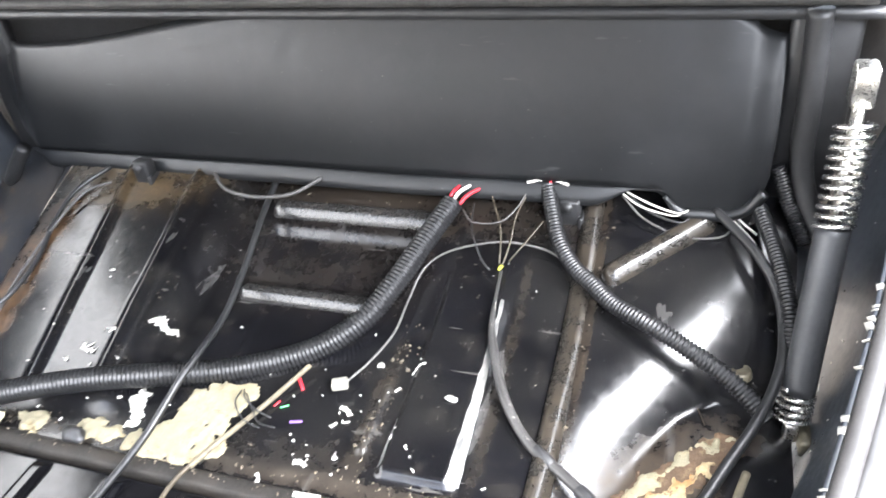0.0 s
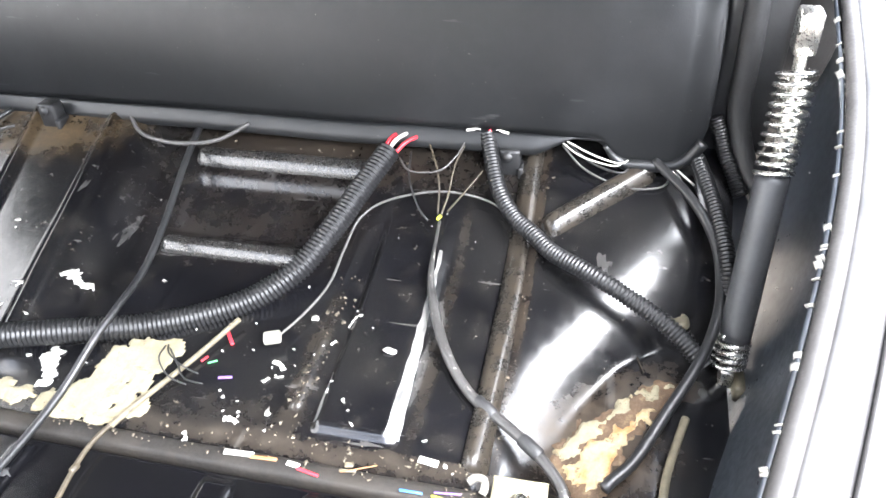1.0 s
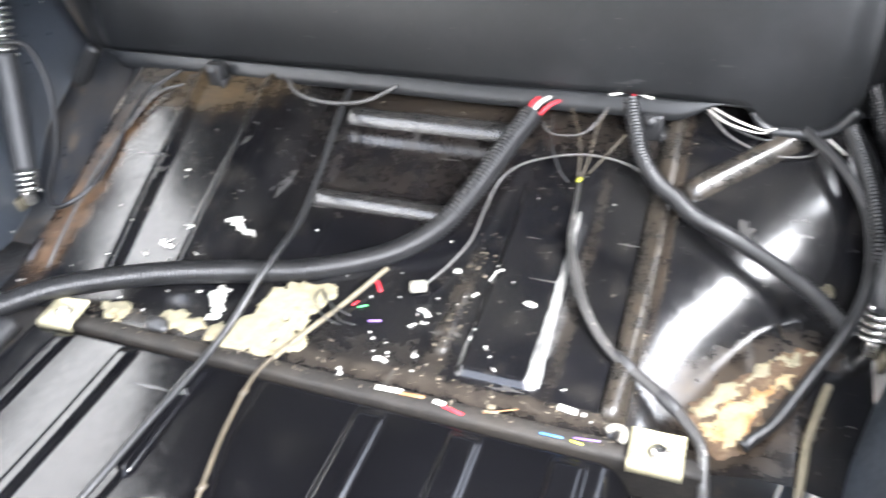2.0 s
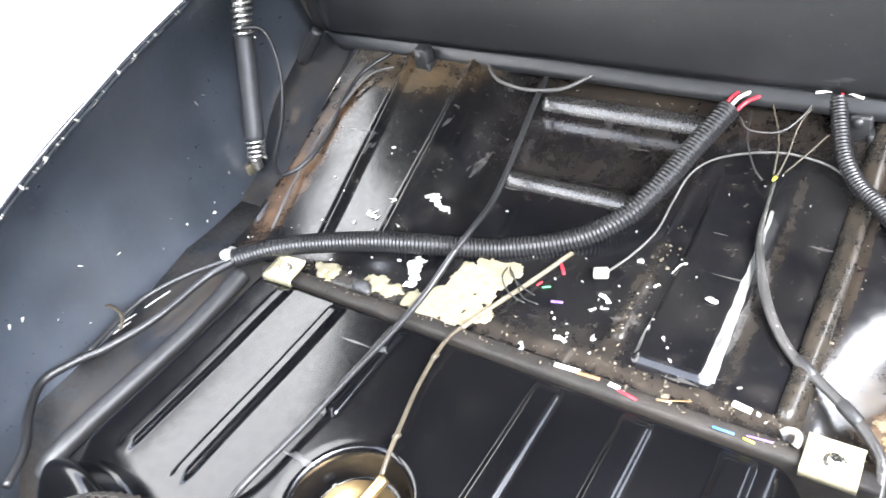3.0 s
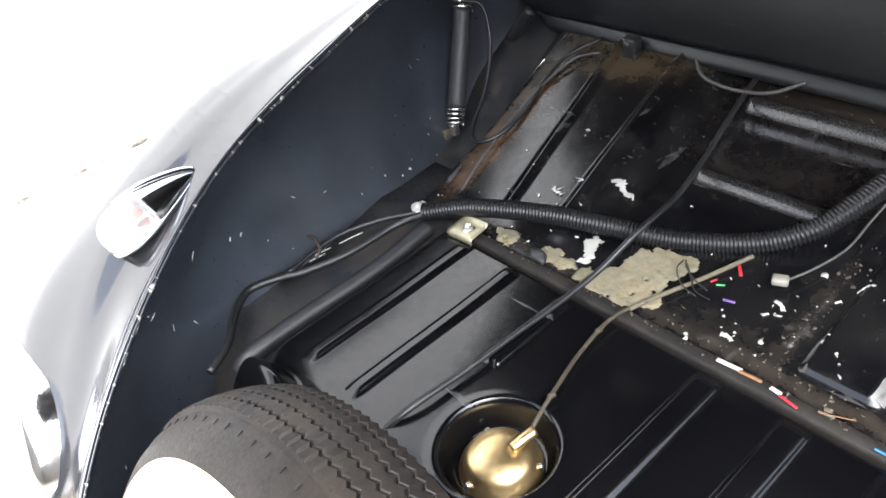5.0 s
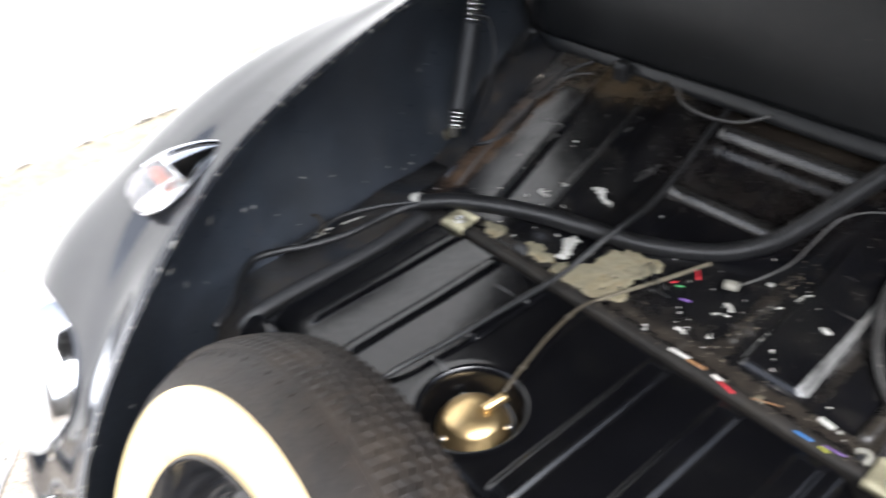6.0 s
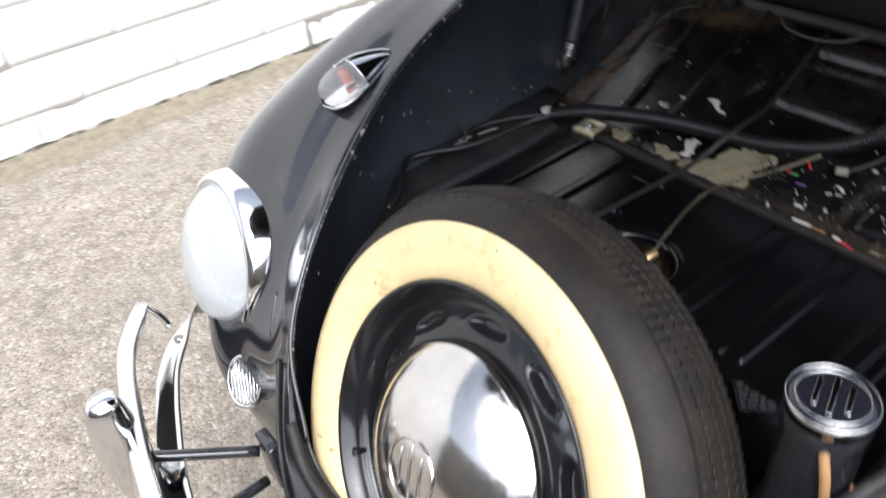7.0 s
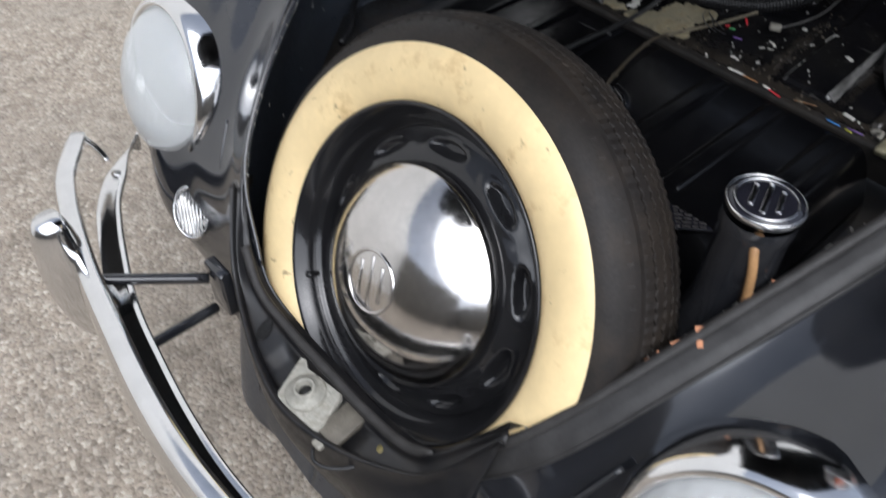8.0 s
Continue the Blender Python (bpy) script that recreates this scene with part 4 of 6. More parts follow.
# paint rubbed through along the sloping edges of the raised pad
for (x0, x1, x2), y0, y1 in (((0.2135, 0.2255, 0.2165), 0.781, 0.985), ((0.1485, 0.1535, 0.1495), 0.786, 0.838)):
    rows = []
    for y in np.linspace(y0, y1, 60):
        u = (y - y0) / (y1 - y0)
        hi = x1 + (x2 - x1) * u + 0.0012 * noise.noise(Vector((y * 60, 3, x0 * 9)))
        lo = x0 + 0.0012 * noise.noise(Vector((y * 70, 8, x0 * 9)))
        rows.append([(x, y, floor_height(x, y) + 0.0006) for x in np.linspace(lo, max(hi, lo + 0.0006), 6)])
    part("worn_edge", sheet(rows), WORN, car, "pale edge of the pad where the paint is rubbed off")
# lip across the front of the floor
rows = [[(x, y + 0.001 * noise.noise(Vector((x * 25, 3, 0))), z + 0.001 * noise.noise(Vector((x * 30, y * 60, 7)))) for x in np.arange(-0.30, 0.371, 0.006)] for y, z in ((0.7305, 0.66), (0.7307, 0.6985), (0.7315, 0.7022), (0.734, 0.7034), (0.739, 0.7038), (0.744, 0.7034), (0.7475, 0.7022), (0.7485, 0.695))]
part("floor_lip", sheet(rows), LIPM, car, "dirty grey-brown lip between tank and luggage floor")

# ---- fuel tank ----
tank = thing("fuel_tank", "satin black ribbed steel fuel tank in the front bay", "fuel tank", at=(0, 0.6, 0.62))
SENDER = (-0.004, 0.533)


def tank_height(x, y):
    z = 0.70
    e = max(0.0, abs(x) - 0.288) / 0.04
    z -= 0.075 * min(1, e) ** 2.2
    f = max(0.0, 0.478 - y)
    z -= 0.9 * f * f / (f + 0.05) * 1.6
    q = ((x + 0.256) / 0.074) ** 2 + ((y - 0.408) / 0.036) ** 2
    z += 0.060 * ease(-q, -1.7, -0.15)
    z -= 0.010 * ease(y, 0.724, 0.7315)
    inside = ease(y, 0.475, 0.490) * ease(-y, -0.722, -0.712)
    for rx in (-0.248, -0.168, -0.083, 0.095, 0.181, 0.267):
        if abs(rx) > 0.09 or y > SENDER[1] + 0.07:
            wide = 1.0 if rx < 0 else 1.55
            z += 0.0048 * ease(-abs(x - rx), -0.0105 * wide, -0.0055 * wide) * inside
    d = math.hypot(x - SENDER[0], y - SENDER[1])
    z += 0.0015 * ease(-d, -0.072, -0.058) * ease(d, 0.05, 0.06)
    z -= 0.03 * ease(-d, -0.060, -0.044)
    z += 0.0012 * noise.noise(Vector((x * 9, y * 9, 4)))
    return z


xs, ys = np.arange(-0.328, 0.3281, 0.0022), np.arange(0.37, 0.7321, 0.003)
shell = part("tank_shell", sheet([[(x, y - 0.6, tank_height(x, y) - 0.62) for x in xs] for y in ys]), TANKP, tank)
rows = [[(x, -0.6 + y, z - 0.62) for x, y in [(-0.329, 0.722), (-0.329, 0.42), (-0.24, 0.372), (0, 0.372), (0.24, 0.372), (0.329, 0.42), (0.329, 0.722)]] for z in (0.628, 0.56, 0.45)]
part("tank_flange", sheet(rows), TANKP, tank)
bm = turned(lathe([(0, 0.024), (0.014, 0.0232), (0.028, 0.019), (0.034, 0.013), (0.0365, 0.005), (0.040, 0.003), (0.041, 0.0), (0.041, -0.006)], 48), Matrix.Translation((SENDER[0], SENDER[1] - 0.6, 0.672 - 0.62)))
sender = part("sender_cover", bm, GOLD, tank, "gold passivated round sender cover")
bm = tube([(0.006, -0.058, 0.077), (0.0095, -0.045, 0.0812), (0.0115, -0.032, 0.082)], 0.0056, 12, 0.003)
part("cable_sleeve", bm, GOLD, tank)
for a in (0.6, 2.7, 4.6):
    part("cover_screw", turned(lathe([(0, 0.004), (0.003, 0.0035), (0.0035, 0)], 12), Matrix.Translation((SENDER[0] + 0.0385 * math.cos(a), SENDER[1] - 0.6 + 0.0385 * math.sin(a), 0.676 - 0.62))), STEEL, tank)
# filler neck and cap
NECK = Vector((0.3245, 0.383 - 0.6, 0))
bm = turned(lathe([(0.056, -0.06), (0.05, -0.02), (0.043, 0.02), (0.0335, 0.05), (0.032, 0.15), (0.034, 0.155), (0.034, 0.17)], 44), Matrix.Translation((NECK.x, NECK.y, 0.655 - 0.62)))
part("filler_neck", bm, PAINT, tank, "black filler neck")
bm = turned(lathe([(0.0325, 0.001), (0.0348, 0.004), (0.0353, 0.008), (0.0348, 0.0102), (0.0340, 0.0108), (0.0335, 0.0102)], 56), Matrix.Translation((NECK.x, NECK.y, 0.828 - 0.62)))
cap = part("filler_cap", bm, CHROME, tank, "chrome filler cap with a black enamel disc")
CAPM = Matrix.Translation((NECK.x, NECK.y, 0.8383 - 0.62))
part("enamel_disc", turned(lathe([(0, 0.0014), (0.022, 0.0008), (0.0337, -0.0002), (0.0337, -0.003)], 56), CAPM), CAPBLACK, cap)
for w, l, ox, oy in ((0.0044, 0.030, -0.012, 0.0), (0.0044, 0.044, 0.0, 0.0), (0.0044, 0.030, 0.012, 0.0)):
    bm = block((w, l, 0.0014), (ox, oy, 0.0016), 0.0004)
    part("cap_emblem_bar", turned(bm, CAPM @ Matrix.Rotation(radians(20), 4, "Z")), CHROME, cap)
bm = lathe([(0.0268, 0.0002), (0.0268, 0.0012), (0.0281, 0.0012), (0.0281, 0.0)], 56)
part("cap_emblem_ring", turned(bm, CAPM), CHROME, cap)
bm = tube([(0.336, 0.366 - 0.6, 0.815 - 0.62), (0.341, 0.355 - 0.6, 0.806 - 0.62), (0.348, 0.352 - 0.6, 0.785 - 0.62), (0.352, 0.354 - 0.6, 0.75 - 0.62), (0.353, 0.356 - 0.6, 0.70 - 0.62), (0.35, 0.36 - 0.6, 0.65 - 0.62)], 0.0042, 12)
part("overflow_hose", bm, OCHRE, tank, "ochre rubber overflow hose")

# faded print on the tank beside the neck, too worn to read
LABELM = Matrix.Translation((0.228, 0.463 - 0.6, tank_height(0.228, 0.463) - 0.62 + 0.001)) @ Matrix.Rotation(math.atan2(0.028, 0.029), 4, "Z")
label = part("label", turned(block((0.042, 0.040, 0.0012), (0, 0, 0), 0.0003), LABELM), CAPBLACK, tank, "small dark label with faded print")
rnd = random.Random(12)
for k in range(6):
    x = -0.018
    while x < 0.012:
        w = rnd.uniform(0.004, 0.011)
        part("print_bar", turned(block((w, 0.0026, 0.0004), (x + w / 2, 0.0155 - 0.0062 * k, 0.0008), 0), LABELM), PRINTM, label)
        x += w + 0.0022

# ---- spare wheel ----
TILT = radians(26.75)
spare = thing("spare_wheel", "spare wheel with yellowed whitewall tyre and domed chrome hub cap", "spare wheel",
              at=facing((0.0249, 0.2037, 0.6164), (-0.0164, -math.cos(TILT), math.sin(TILT))))
# tyre section: (radius, height above the flange plane)
N = 660


def zig(i, k):
    return 0.0019 * (abs((k % 4) - 2) - 1) if 1 < i < 39 else 0


white = part("whitewall", lathe([(0.2005, -0.003), (0.206, 0.0045), (0.217, 0.0105), (0.235, 0.0148), (0.2535, 0.0138), (0.267, 0.0088), (0.2685, 0.0068)], 160), WHITEWALL, spare, "yellowed cream whitewall band with brown spots")
shoulder = [(0.267, 0.0075), (0.275, 0.0045), (0.284, -0.0025), (0.2915, -0.012), (0.2965, -0.0215), (0.2985, -0.0265)]
part("tyre_shoulder", lathe(shoulder, 200), TYREM, spare)
tread = [(0.2985, -0.0265)]
h = -0.027
for w, g in ((0.012, 0.0024), (0.0127, 0.0024), (0.0127, 0.0024), (0.0127, 0.0024), (0.012, 0)):
    crown = [0.3085 - 4.0 * (v + 0.0629) ** 2 for v in (h, h - 0.25 * w, h - 0.5 * w, h - 0.75 * w, h - w)]
    tread += [(crown[0] - 0.0007, h), (crown[0], h - 0.001), (crown[1], h - 0.25 * w), (crown[2], h - 0.5 * w), (crown[3], h - 0.75 * w), (crown[4], h - w + 0.001)]
    top = crown[4]
    h -= w
    if g:
        tread += [(top - 0.003, h - 0.0005), (top - 0.003, h - g + 0.0005)]
        h -= g
tread.append((0.2985, h - 0.002))
part("tread", lathe(tread, N, twist=zig), TYREM, spare, flat=True, label="worn brown-black tread with zigzag grooves")
hb = h - 0.002
part("tyre_back", lathe([(0.2985, hb), (0.287, hb - 0.012), (0.26, hb - 0.022), (0.22, hb - 0.022), (0.2, hb - 0.01)], 120), TYREM, spare)
# short cuts across the shoulder rib
bm = bmesh.new()
for k in range(88):
    a = 2 * math.pi * k / 88
    m = Matrix.Rotation(a, 4, "Z") @ Matrix.Translation((0.2943, 0, -0.0165)) @ Matrix.Rotation(radians(48), 4, "Y")
    block((0.006, 0.0025, 0.0012), (0, 0, 0), 0, None, bm)
    bm.verts.ensure_lookup_table()
    bmesh.ops.transform(bm, matrix=m, verts=bm.verts[-8:])
tagged(part("shoulder_lug", bm, TYREM, spare, flat=True), kind="stuff")
# rim and disc
rim = part("rim", lathe([(0.190, -0.12), (0.192, -0.10), (0.182, -0.03), (0.188, -0.012), (0.197, -0.003), (0.2025, 0.0035), (0.2045, 0.0015), (0.2045, 0.0045), (0.2015, 0.0068), (0.1985, 0.004), (0.1915, -0.006), (0.1865, -0.0135),
                         (0.1855, -0.020), (0.1815, -0.022), (0.178, -0.030), (0.176, -0.038)], 140), RIMM, spare, "glossy black steel rim")
bm = bmesh.new()
prof = [(0.176, -0.036), (0.172, -0.035), (0.168, -0.033), (0.165, -0.0315), (0.162, -0.030), (0.159, -0.0285), (0.156, -0.027), (0.153, -0.0255), (0.150, -0.024), (0.147, -0.0228), (0.143, -0.0215), (0.138, -0.0205), (0.132, -0.021), (0.12, -0.024), (0.09, -0.03)]
seg = 400
rows = []
for j, (r, hh) in enumerate(prof):
    row = []
    for k in range(seg):
        a = 2 * math.pi * k / seg
        d = ((k - 10) % 40 - 20) / 20
        q = math.hypot(d * 1.7, (r - 0.1575) / 0.008)
        row.append(bm.verts.new((r * math.cos(a), r * math.sin(a), hh + 0.0012 * ease(-q, -1.7, -1.2) * ease(q, 0.8, 1.15) - 0.010 * ease(-q, -1.1, -0.55))))
    rows.append(row)
for j in range(len(prof) - 1):
    for k in range(seg):
        bm.faces.new((rows[j][k], rows[j][(k + 1) % seg], rows[j + 1][(k + 1) % seg], rows[j + 1][k]))
part("wheel_disc", bm, RIMM, spare, "black wheel disc with oval vent slots")
# unseen black disc added as a dark backing to the vent slots
part("dark_backing", lathe([(0, -0.07), (0.17, -0.07), (0.176, -0.06)], 60), RUBBER, spare)
CAPR = 0.133
cap_prof = [(CAPR - 0.004, -0.022), (CAPR + 0.002, -0.016), (CAPR + 0.0025, -0.008), (CAPR + 0.001, -0.003), (CAPR - 0.002, -0.001)]
for k in range(1, 19):
    rr = (CAPR - 0.002) * math.cos(k / 18 * math.pi / 2)
    cap_prof.append((rr if k < 18 else 0, -0.001 + 0.0495 * (1 - (rr / (CAPR - 0.002)) ** 2.6)))
hub = part("hub_cap", lathe(cap_prof, 120), OLDCHROME, spare, "domed chrome hub cap with hazy reflections")
EMB = Matrix.Translation((0, 0, 0.0476)) @ Matrix.Rotation(radians(15), 4, "Z")
part("hub_emblem_ring", turned(lathe([(0.0345, -0.006), (0.0348, 0.0004), (0.0365, 0.0016), (0.0385, 0.0006), (0.0390, -0.006)], 60), EMB), OLDCHROME, hub)
for w, l, ox, oy in ((0.005, 0.044, -0.017, 0.0), (0.005, 0.062, 0.0, 0.0), (0.005, 0.044, 0.017, 0.0)):
    part("hub_emblem_bar", turned(block((w, l, 0.006), (ox, oy, -0.0012), 0.0016), EMB), OLDCHROME, hub)
bm = turned(tube([(0.186, 0, -0.03), (0.183, 0, -0.012), (0.176, 0, 0.004)], 0.004, 10), Matrix.Rotation(radians(215), 4, "Z"))
part("valve", bm, RUBBER, spare)

# ---- lamps, horn grilles, bumper ----
LAMP_AT, LAMP_N = Vector((-0.527, 0.187, 0.607)), Vector((-0.05, -0.945, 0.325))
for s in (-1, 1):
    lamp = new("headlight")
    lamp.parent = car
    lamp.matrix_world = facing(Vector((-s * LAMP_AT.x, LAMP_AT.y, LAMP_AT.z)) + (Vector((-0.019, -0.004, 0.022)) if s > 0 else Vector()), (-s * LAMP_N.x, LAMP_N.y, LAMP_N.z)) @ Matrix.Scale(1.075, 4)
    tagged(lamp, "sloping round headlight with fluted glass and chrome ring")
    part("ring", lathe([(0.1300, -0.060), (0.1318, -0.050), (0.1307, -0.032), (0.1285, -0.012), (0.1245, 0.003), (0.1185, 0.0105), (0.1125, 0.0115), (0.1085, 0.008), (0.107, 0.004)], 80), CHROME, lamp)
    part("lens", lathe([(0.1085, 0.002), (0.107, 0.008), (0.099, 0.019), (0.082, 0.034), (0.056, 0.0455), (0.028, 0.051), (0, 0.0525), (0, 0.0495), (0.05, 0.043), (0.08, 0.031), (0.106, 0.004)], 64), GLASS, lamp).visible_shadow = False
    part("reflector", lathe([(0.107, 0.0), (0.085, -0.028), (0.055, -0.05), (0.02, -0.062), (0.0, -0.064)], 64), REFLECTOR, lamp)
    part("bulb", turned(lathe([(0, 0.012), (0.010, 0.010), (0.013, 0.0), (0.011, -0.016), (0.008, -0.05)], 24), Matrix.Translation((0, 0, -0.01))), WHITEW, lamp)
    part("bulb_shield", turned(lathe([(0, 0.016), (0.012, 0.014), (0.02, 0.006), (0.021, -0.004)], 28), Matrix.Translation((0, 0, 0.004))), CHROME, lamp)
    part("lower_lamp", turned(lathe([(0, 0.004), (0.006, 0.003), (0.009, 0)], 16), Matrix.Translation((0.012, -0.07, -0.02))), RUBBER, lamp)
    part("bucket", lathe([(0.1245, -0.022), (0.112, -0.06), (0.085, -0.1), (0, -0.11)], 60), PAINT, lamp)
    part("ring_screw", turned(lathe([(0, 0.004), (0.004, 0.003), (0.0045, 0)], 14), Matrix.Translation((0, -0.1185, 0.0115))), STEEL, lamp)

    grille = new("horn_grille")
    grille.parent = car
    grille.matrix_world = facing((s * 0.390, 0.121, 0.474), (-s * 0.45, -0.66, 0.60)) @ Matrix.Rotation(radians(s * -14), 4, "Z") @ Matrix.Diagonal((0.031, 0.043, 1, 1))
    tagged(grille, "oval chrome horn grille with upright bars")
    part("surround", lathe([(0.98, -0.006), (1.0, 0.002), (0.95, 0.005), (0.86, 0.0045), (0.82, 0.001), (0.80, -0.003)], 48), CHROME, grille)
    part("grille_back", lathe([(0, -0.0025), (0.83, -0.0025)], 32), STEEL, grille)
    for k in range(-4, 5):
        x = k * 0.175
        part("bar", block((0.08, 1.6 * math.sqrt(max(0.05, 1 - (x / 0.84) ** 2)), 0.005), (x, 0, 0.0), 0), CHROME, grille)

    # turn signal on top of the wing
    sig = new("turn_signal")
    sig.parent = car
    sig.matrix_world = Matrix.Translation((0.49 if s > 0 else -0.446, 0.436, 0.842)) @ Matrix.Scale(0.86, 4) @ Matrix.Rotation(radians(17), 4, "X") @ Matrix.Rotation(radians(s * 6), 4, "Y") @ Matrix.Rotation(radians(s * -4), 4, "Z")
    tagged(sig, "teardrop chrome turn signal with a clear and amber lens")

    def pod(u, a, grow=1.0, lift=1.0):
        w = 0.037 * (math.sin(math.pi * min(1, max(0, 0.006 + 0.994 * u)) ** 0.58) ** 0.62) * grow
        hgt = 0.050 * (math.sin(math.pi * min(1, 0.012 + 0.988 * u) ** 0.52) ** 0.66) * grow * lift
        return (w * math.cos(a), -0.072 + 0.155 * u, hgt * math.sin(a) - 0.002)

    part("lens", sheet([[pod(u, a, 0.98, 0.98) for a in np.linspace(0.0, math.pi, 19)] for u in np.linspace(0.0, 0.47, 14)]), MILKY, sig, "milky clear front lens").visible_shadow = False
    part("housing", sheet([[pod(u, a) for a in np.linspace(0.0, math.pi, 19)] for u in np.linspace(0.46, 1.0, 16)]), CHROME, sig, "chrome teardrop housing")
    part("lens_ring", sweep([Vector(pod(0.465, a, 1.01, 1.01)) for a in np.linspace(0, math.pi, 20)], 0.0022, 8), CHROME, sig)
    part("bulb", turned(lathe([(0, 0.010), (0.007, 0.008), (0.010, 0.002), (0.010, -0.014)], 20), Matrix.Translation((0, -0.016, 0.026))), AMBER, sig, "orange bulb")
    part("front_bowl", sheet([[pod(u, a, 0.9, 0.2) for a in np.linspace(0.0, math.pi, 17)] for u in np.linspace(0.03, 0.46, 12)]), REFLECTOR, sig)
    line = resample(spline([pod(u, math.pi / 2, 1.0, 1.0) for u in np.linspace(0.30, 0.99, 9)], 6), 0.004)
    part("chrome_crest", sweep(line, lambda i: 0.0025 + 0.0035 * ease(i, 0, 0.4 * len(line)), 10), CHROME, sig)
    loop = [pod(u, 0.02, 1.03, 0.5) for u in np.linspace(0.02, 0.98, 12)] + [pod(u, math.pi - 0.02, 1.03, 0.5) for u in np.linspace(0.98, 0.02, 12)]
    part("gasket", sweep(resample(spline(loop + [loop[0]], 6), 0.004), 0.0028, 8), CHROME, sig)

# bumper blade: a chrome channel open to the car
PLAN = [(-0.716, 0.118), (-0.668, 0.066), (-0.62, 0.026), (-0.56, -0.012), (-0.50, -0.034), (-0.44, -0.050), (-0.34, -0.072), (-0.22, -0.090), (-0.11, -0.104), (0, -0.110)]
PLAN = PLAN + [(-x, y) for x, y in PLAN[-2::-1]]
line = resample(spline([(x, y, 0) for x, y in PLAN], 10), 0.012)


def bumper_strip(section, taper):
    """A section swept along the bumper; it thins out towards both ends."""
    mid_d = sum(d for d, z in section) / len(section)
    rows = []
    for i, p in enumerate(line):
        t = (line[min(i + 1, len(line) - 1)] - line[max(i - 1, 0)]).normalized()
        inw = Vector((-t.y, t.x, 0))
        k = ease(-abs(p.x), -0.712, -0.62)
        if taper:
            near = 0.022 * ease(-abs(p.x), -0.58, -0.24)
            rows.append([p + inw * (mid_d - near + (d - mid_d) * (0.03 + 0.97 * k)) + Vector((0, 0, z)) for d, z in section])
        else:
            h = 0.34 + 0.66 * ease(-abs(p.x), -0.62, -0.42)
            if abs(p.x) < 0.652:
                rows.append([p + inw * d * (0.5 + 0.5 * k) + Vector((0, 0, 0.514 + (z - 0.514) * h)) for d, z in section])
    return thick(sheet(rows), 0.0025)


part("bumper_rail", bumper_strip([(0.036, 0.428), (0.039, 0.436), (0.046, 0.439), (0.056, 0.439), (0.068, 0.443), (0.0765, 0.4455), (0.079, 0.442), (0.077, 0.434)], True), CHROME, car, "curved chrome inner rail of the bumper")
# black sheet added for the shade inside the blade
part("bumper_shade_liner", bumper_strip([(0.024, 0.507), (0.010, 0.507), (0.002, 0.49), (0.0, 0.47), (0.001, 0.45), (0.006, 0.434), (0.014, 0.43)], False), RUBBER, car, "unpolished inside of the bumper with its shade painted black")
for s in (-1, 1):
    part("bumper_link", sweep(resample(spline([(s * 0.644, 0.048, 0.508), (s * 0.642, 0.062, 0.500), (s * 0.636, 0.076, 0.475), (s * 0.628, 0.084, 0.446)], 6), 0.006), 0.0068, 12), CHROME, car, "short chrome link between blade and rail")
blade = [(0.016, 0.422), (0.004, 0.426), (-0.002, 0.434), (-0.005, 0.447), (-0.006, 0.465), (-0.004, 0.490), (0.003, 0.512), (0.012, 0.518), (0.026, 0.517), (0.031, 0.511), (0.028, 0.506)]
part("bumper_blade", bumper_strip(blade, False), CHROME, car, "chrome front bumper blade with rolled edges")
for s in (-1, 1):
    rows = []
    for v in np.linspace(0, 1, 17):
        z = 0.335 + 0.235 * v
        bulge = math.sin(math.pi * min(1, max(0.0, 0.04 + 0.92 * v))) ** 0.32
        c = Vector((s * 0.40, -0.062, z))
        row = []
        for a in np.linspace(0, 2 * math.pi, 24, endpoint=False):
            row.append(c + Vector((0.034 * bulge * math.cos(a), (0.045 if math.sin(a) < 0 else 0.026) * bulge * math.sin(a), 0.004 * bulge)))
        rows.append(row)
    bm = sheet(rows, close=True)
    bm.verts.ensure_lookup_table()
    bm.faces.new(bm.verts[-24:])
    bm.faces.new(bm.verts[:24])
    part("overrider", bm, CHROME, car, "rounded chrome bumper guard")
    part("bumper_bracket", sweep(resample([Vector((s * 0.355, -0.055, 0.478)), Vector((s * 0.29, 0.085, 0.432))], 0.02), 0.0085, 10), PAINT, car)
    part("bumper_bracket", sweep(resample([Vector((s * 0.235, -0.075, 0.43)), Vector((s * 0.275, 0.09, 0.385))], 0.02), 0.0085, 10), PAINT, car)
    part("bracket_plate", block((0.05, 0.02, 0.09), (s * 0.283, 0.098, 0.41), 0.004), PAINT, car)

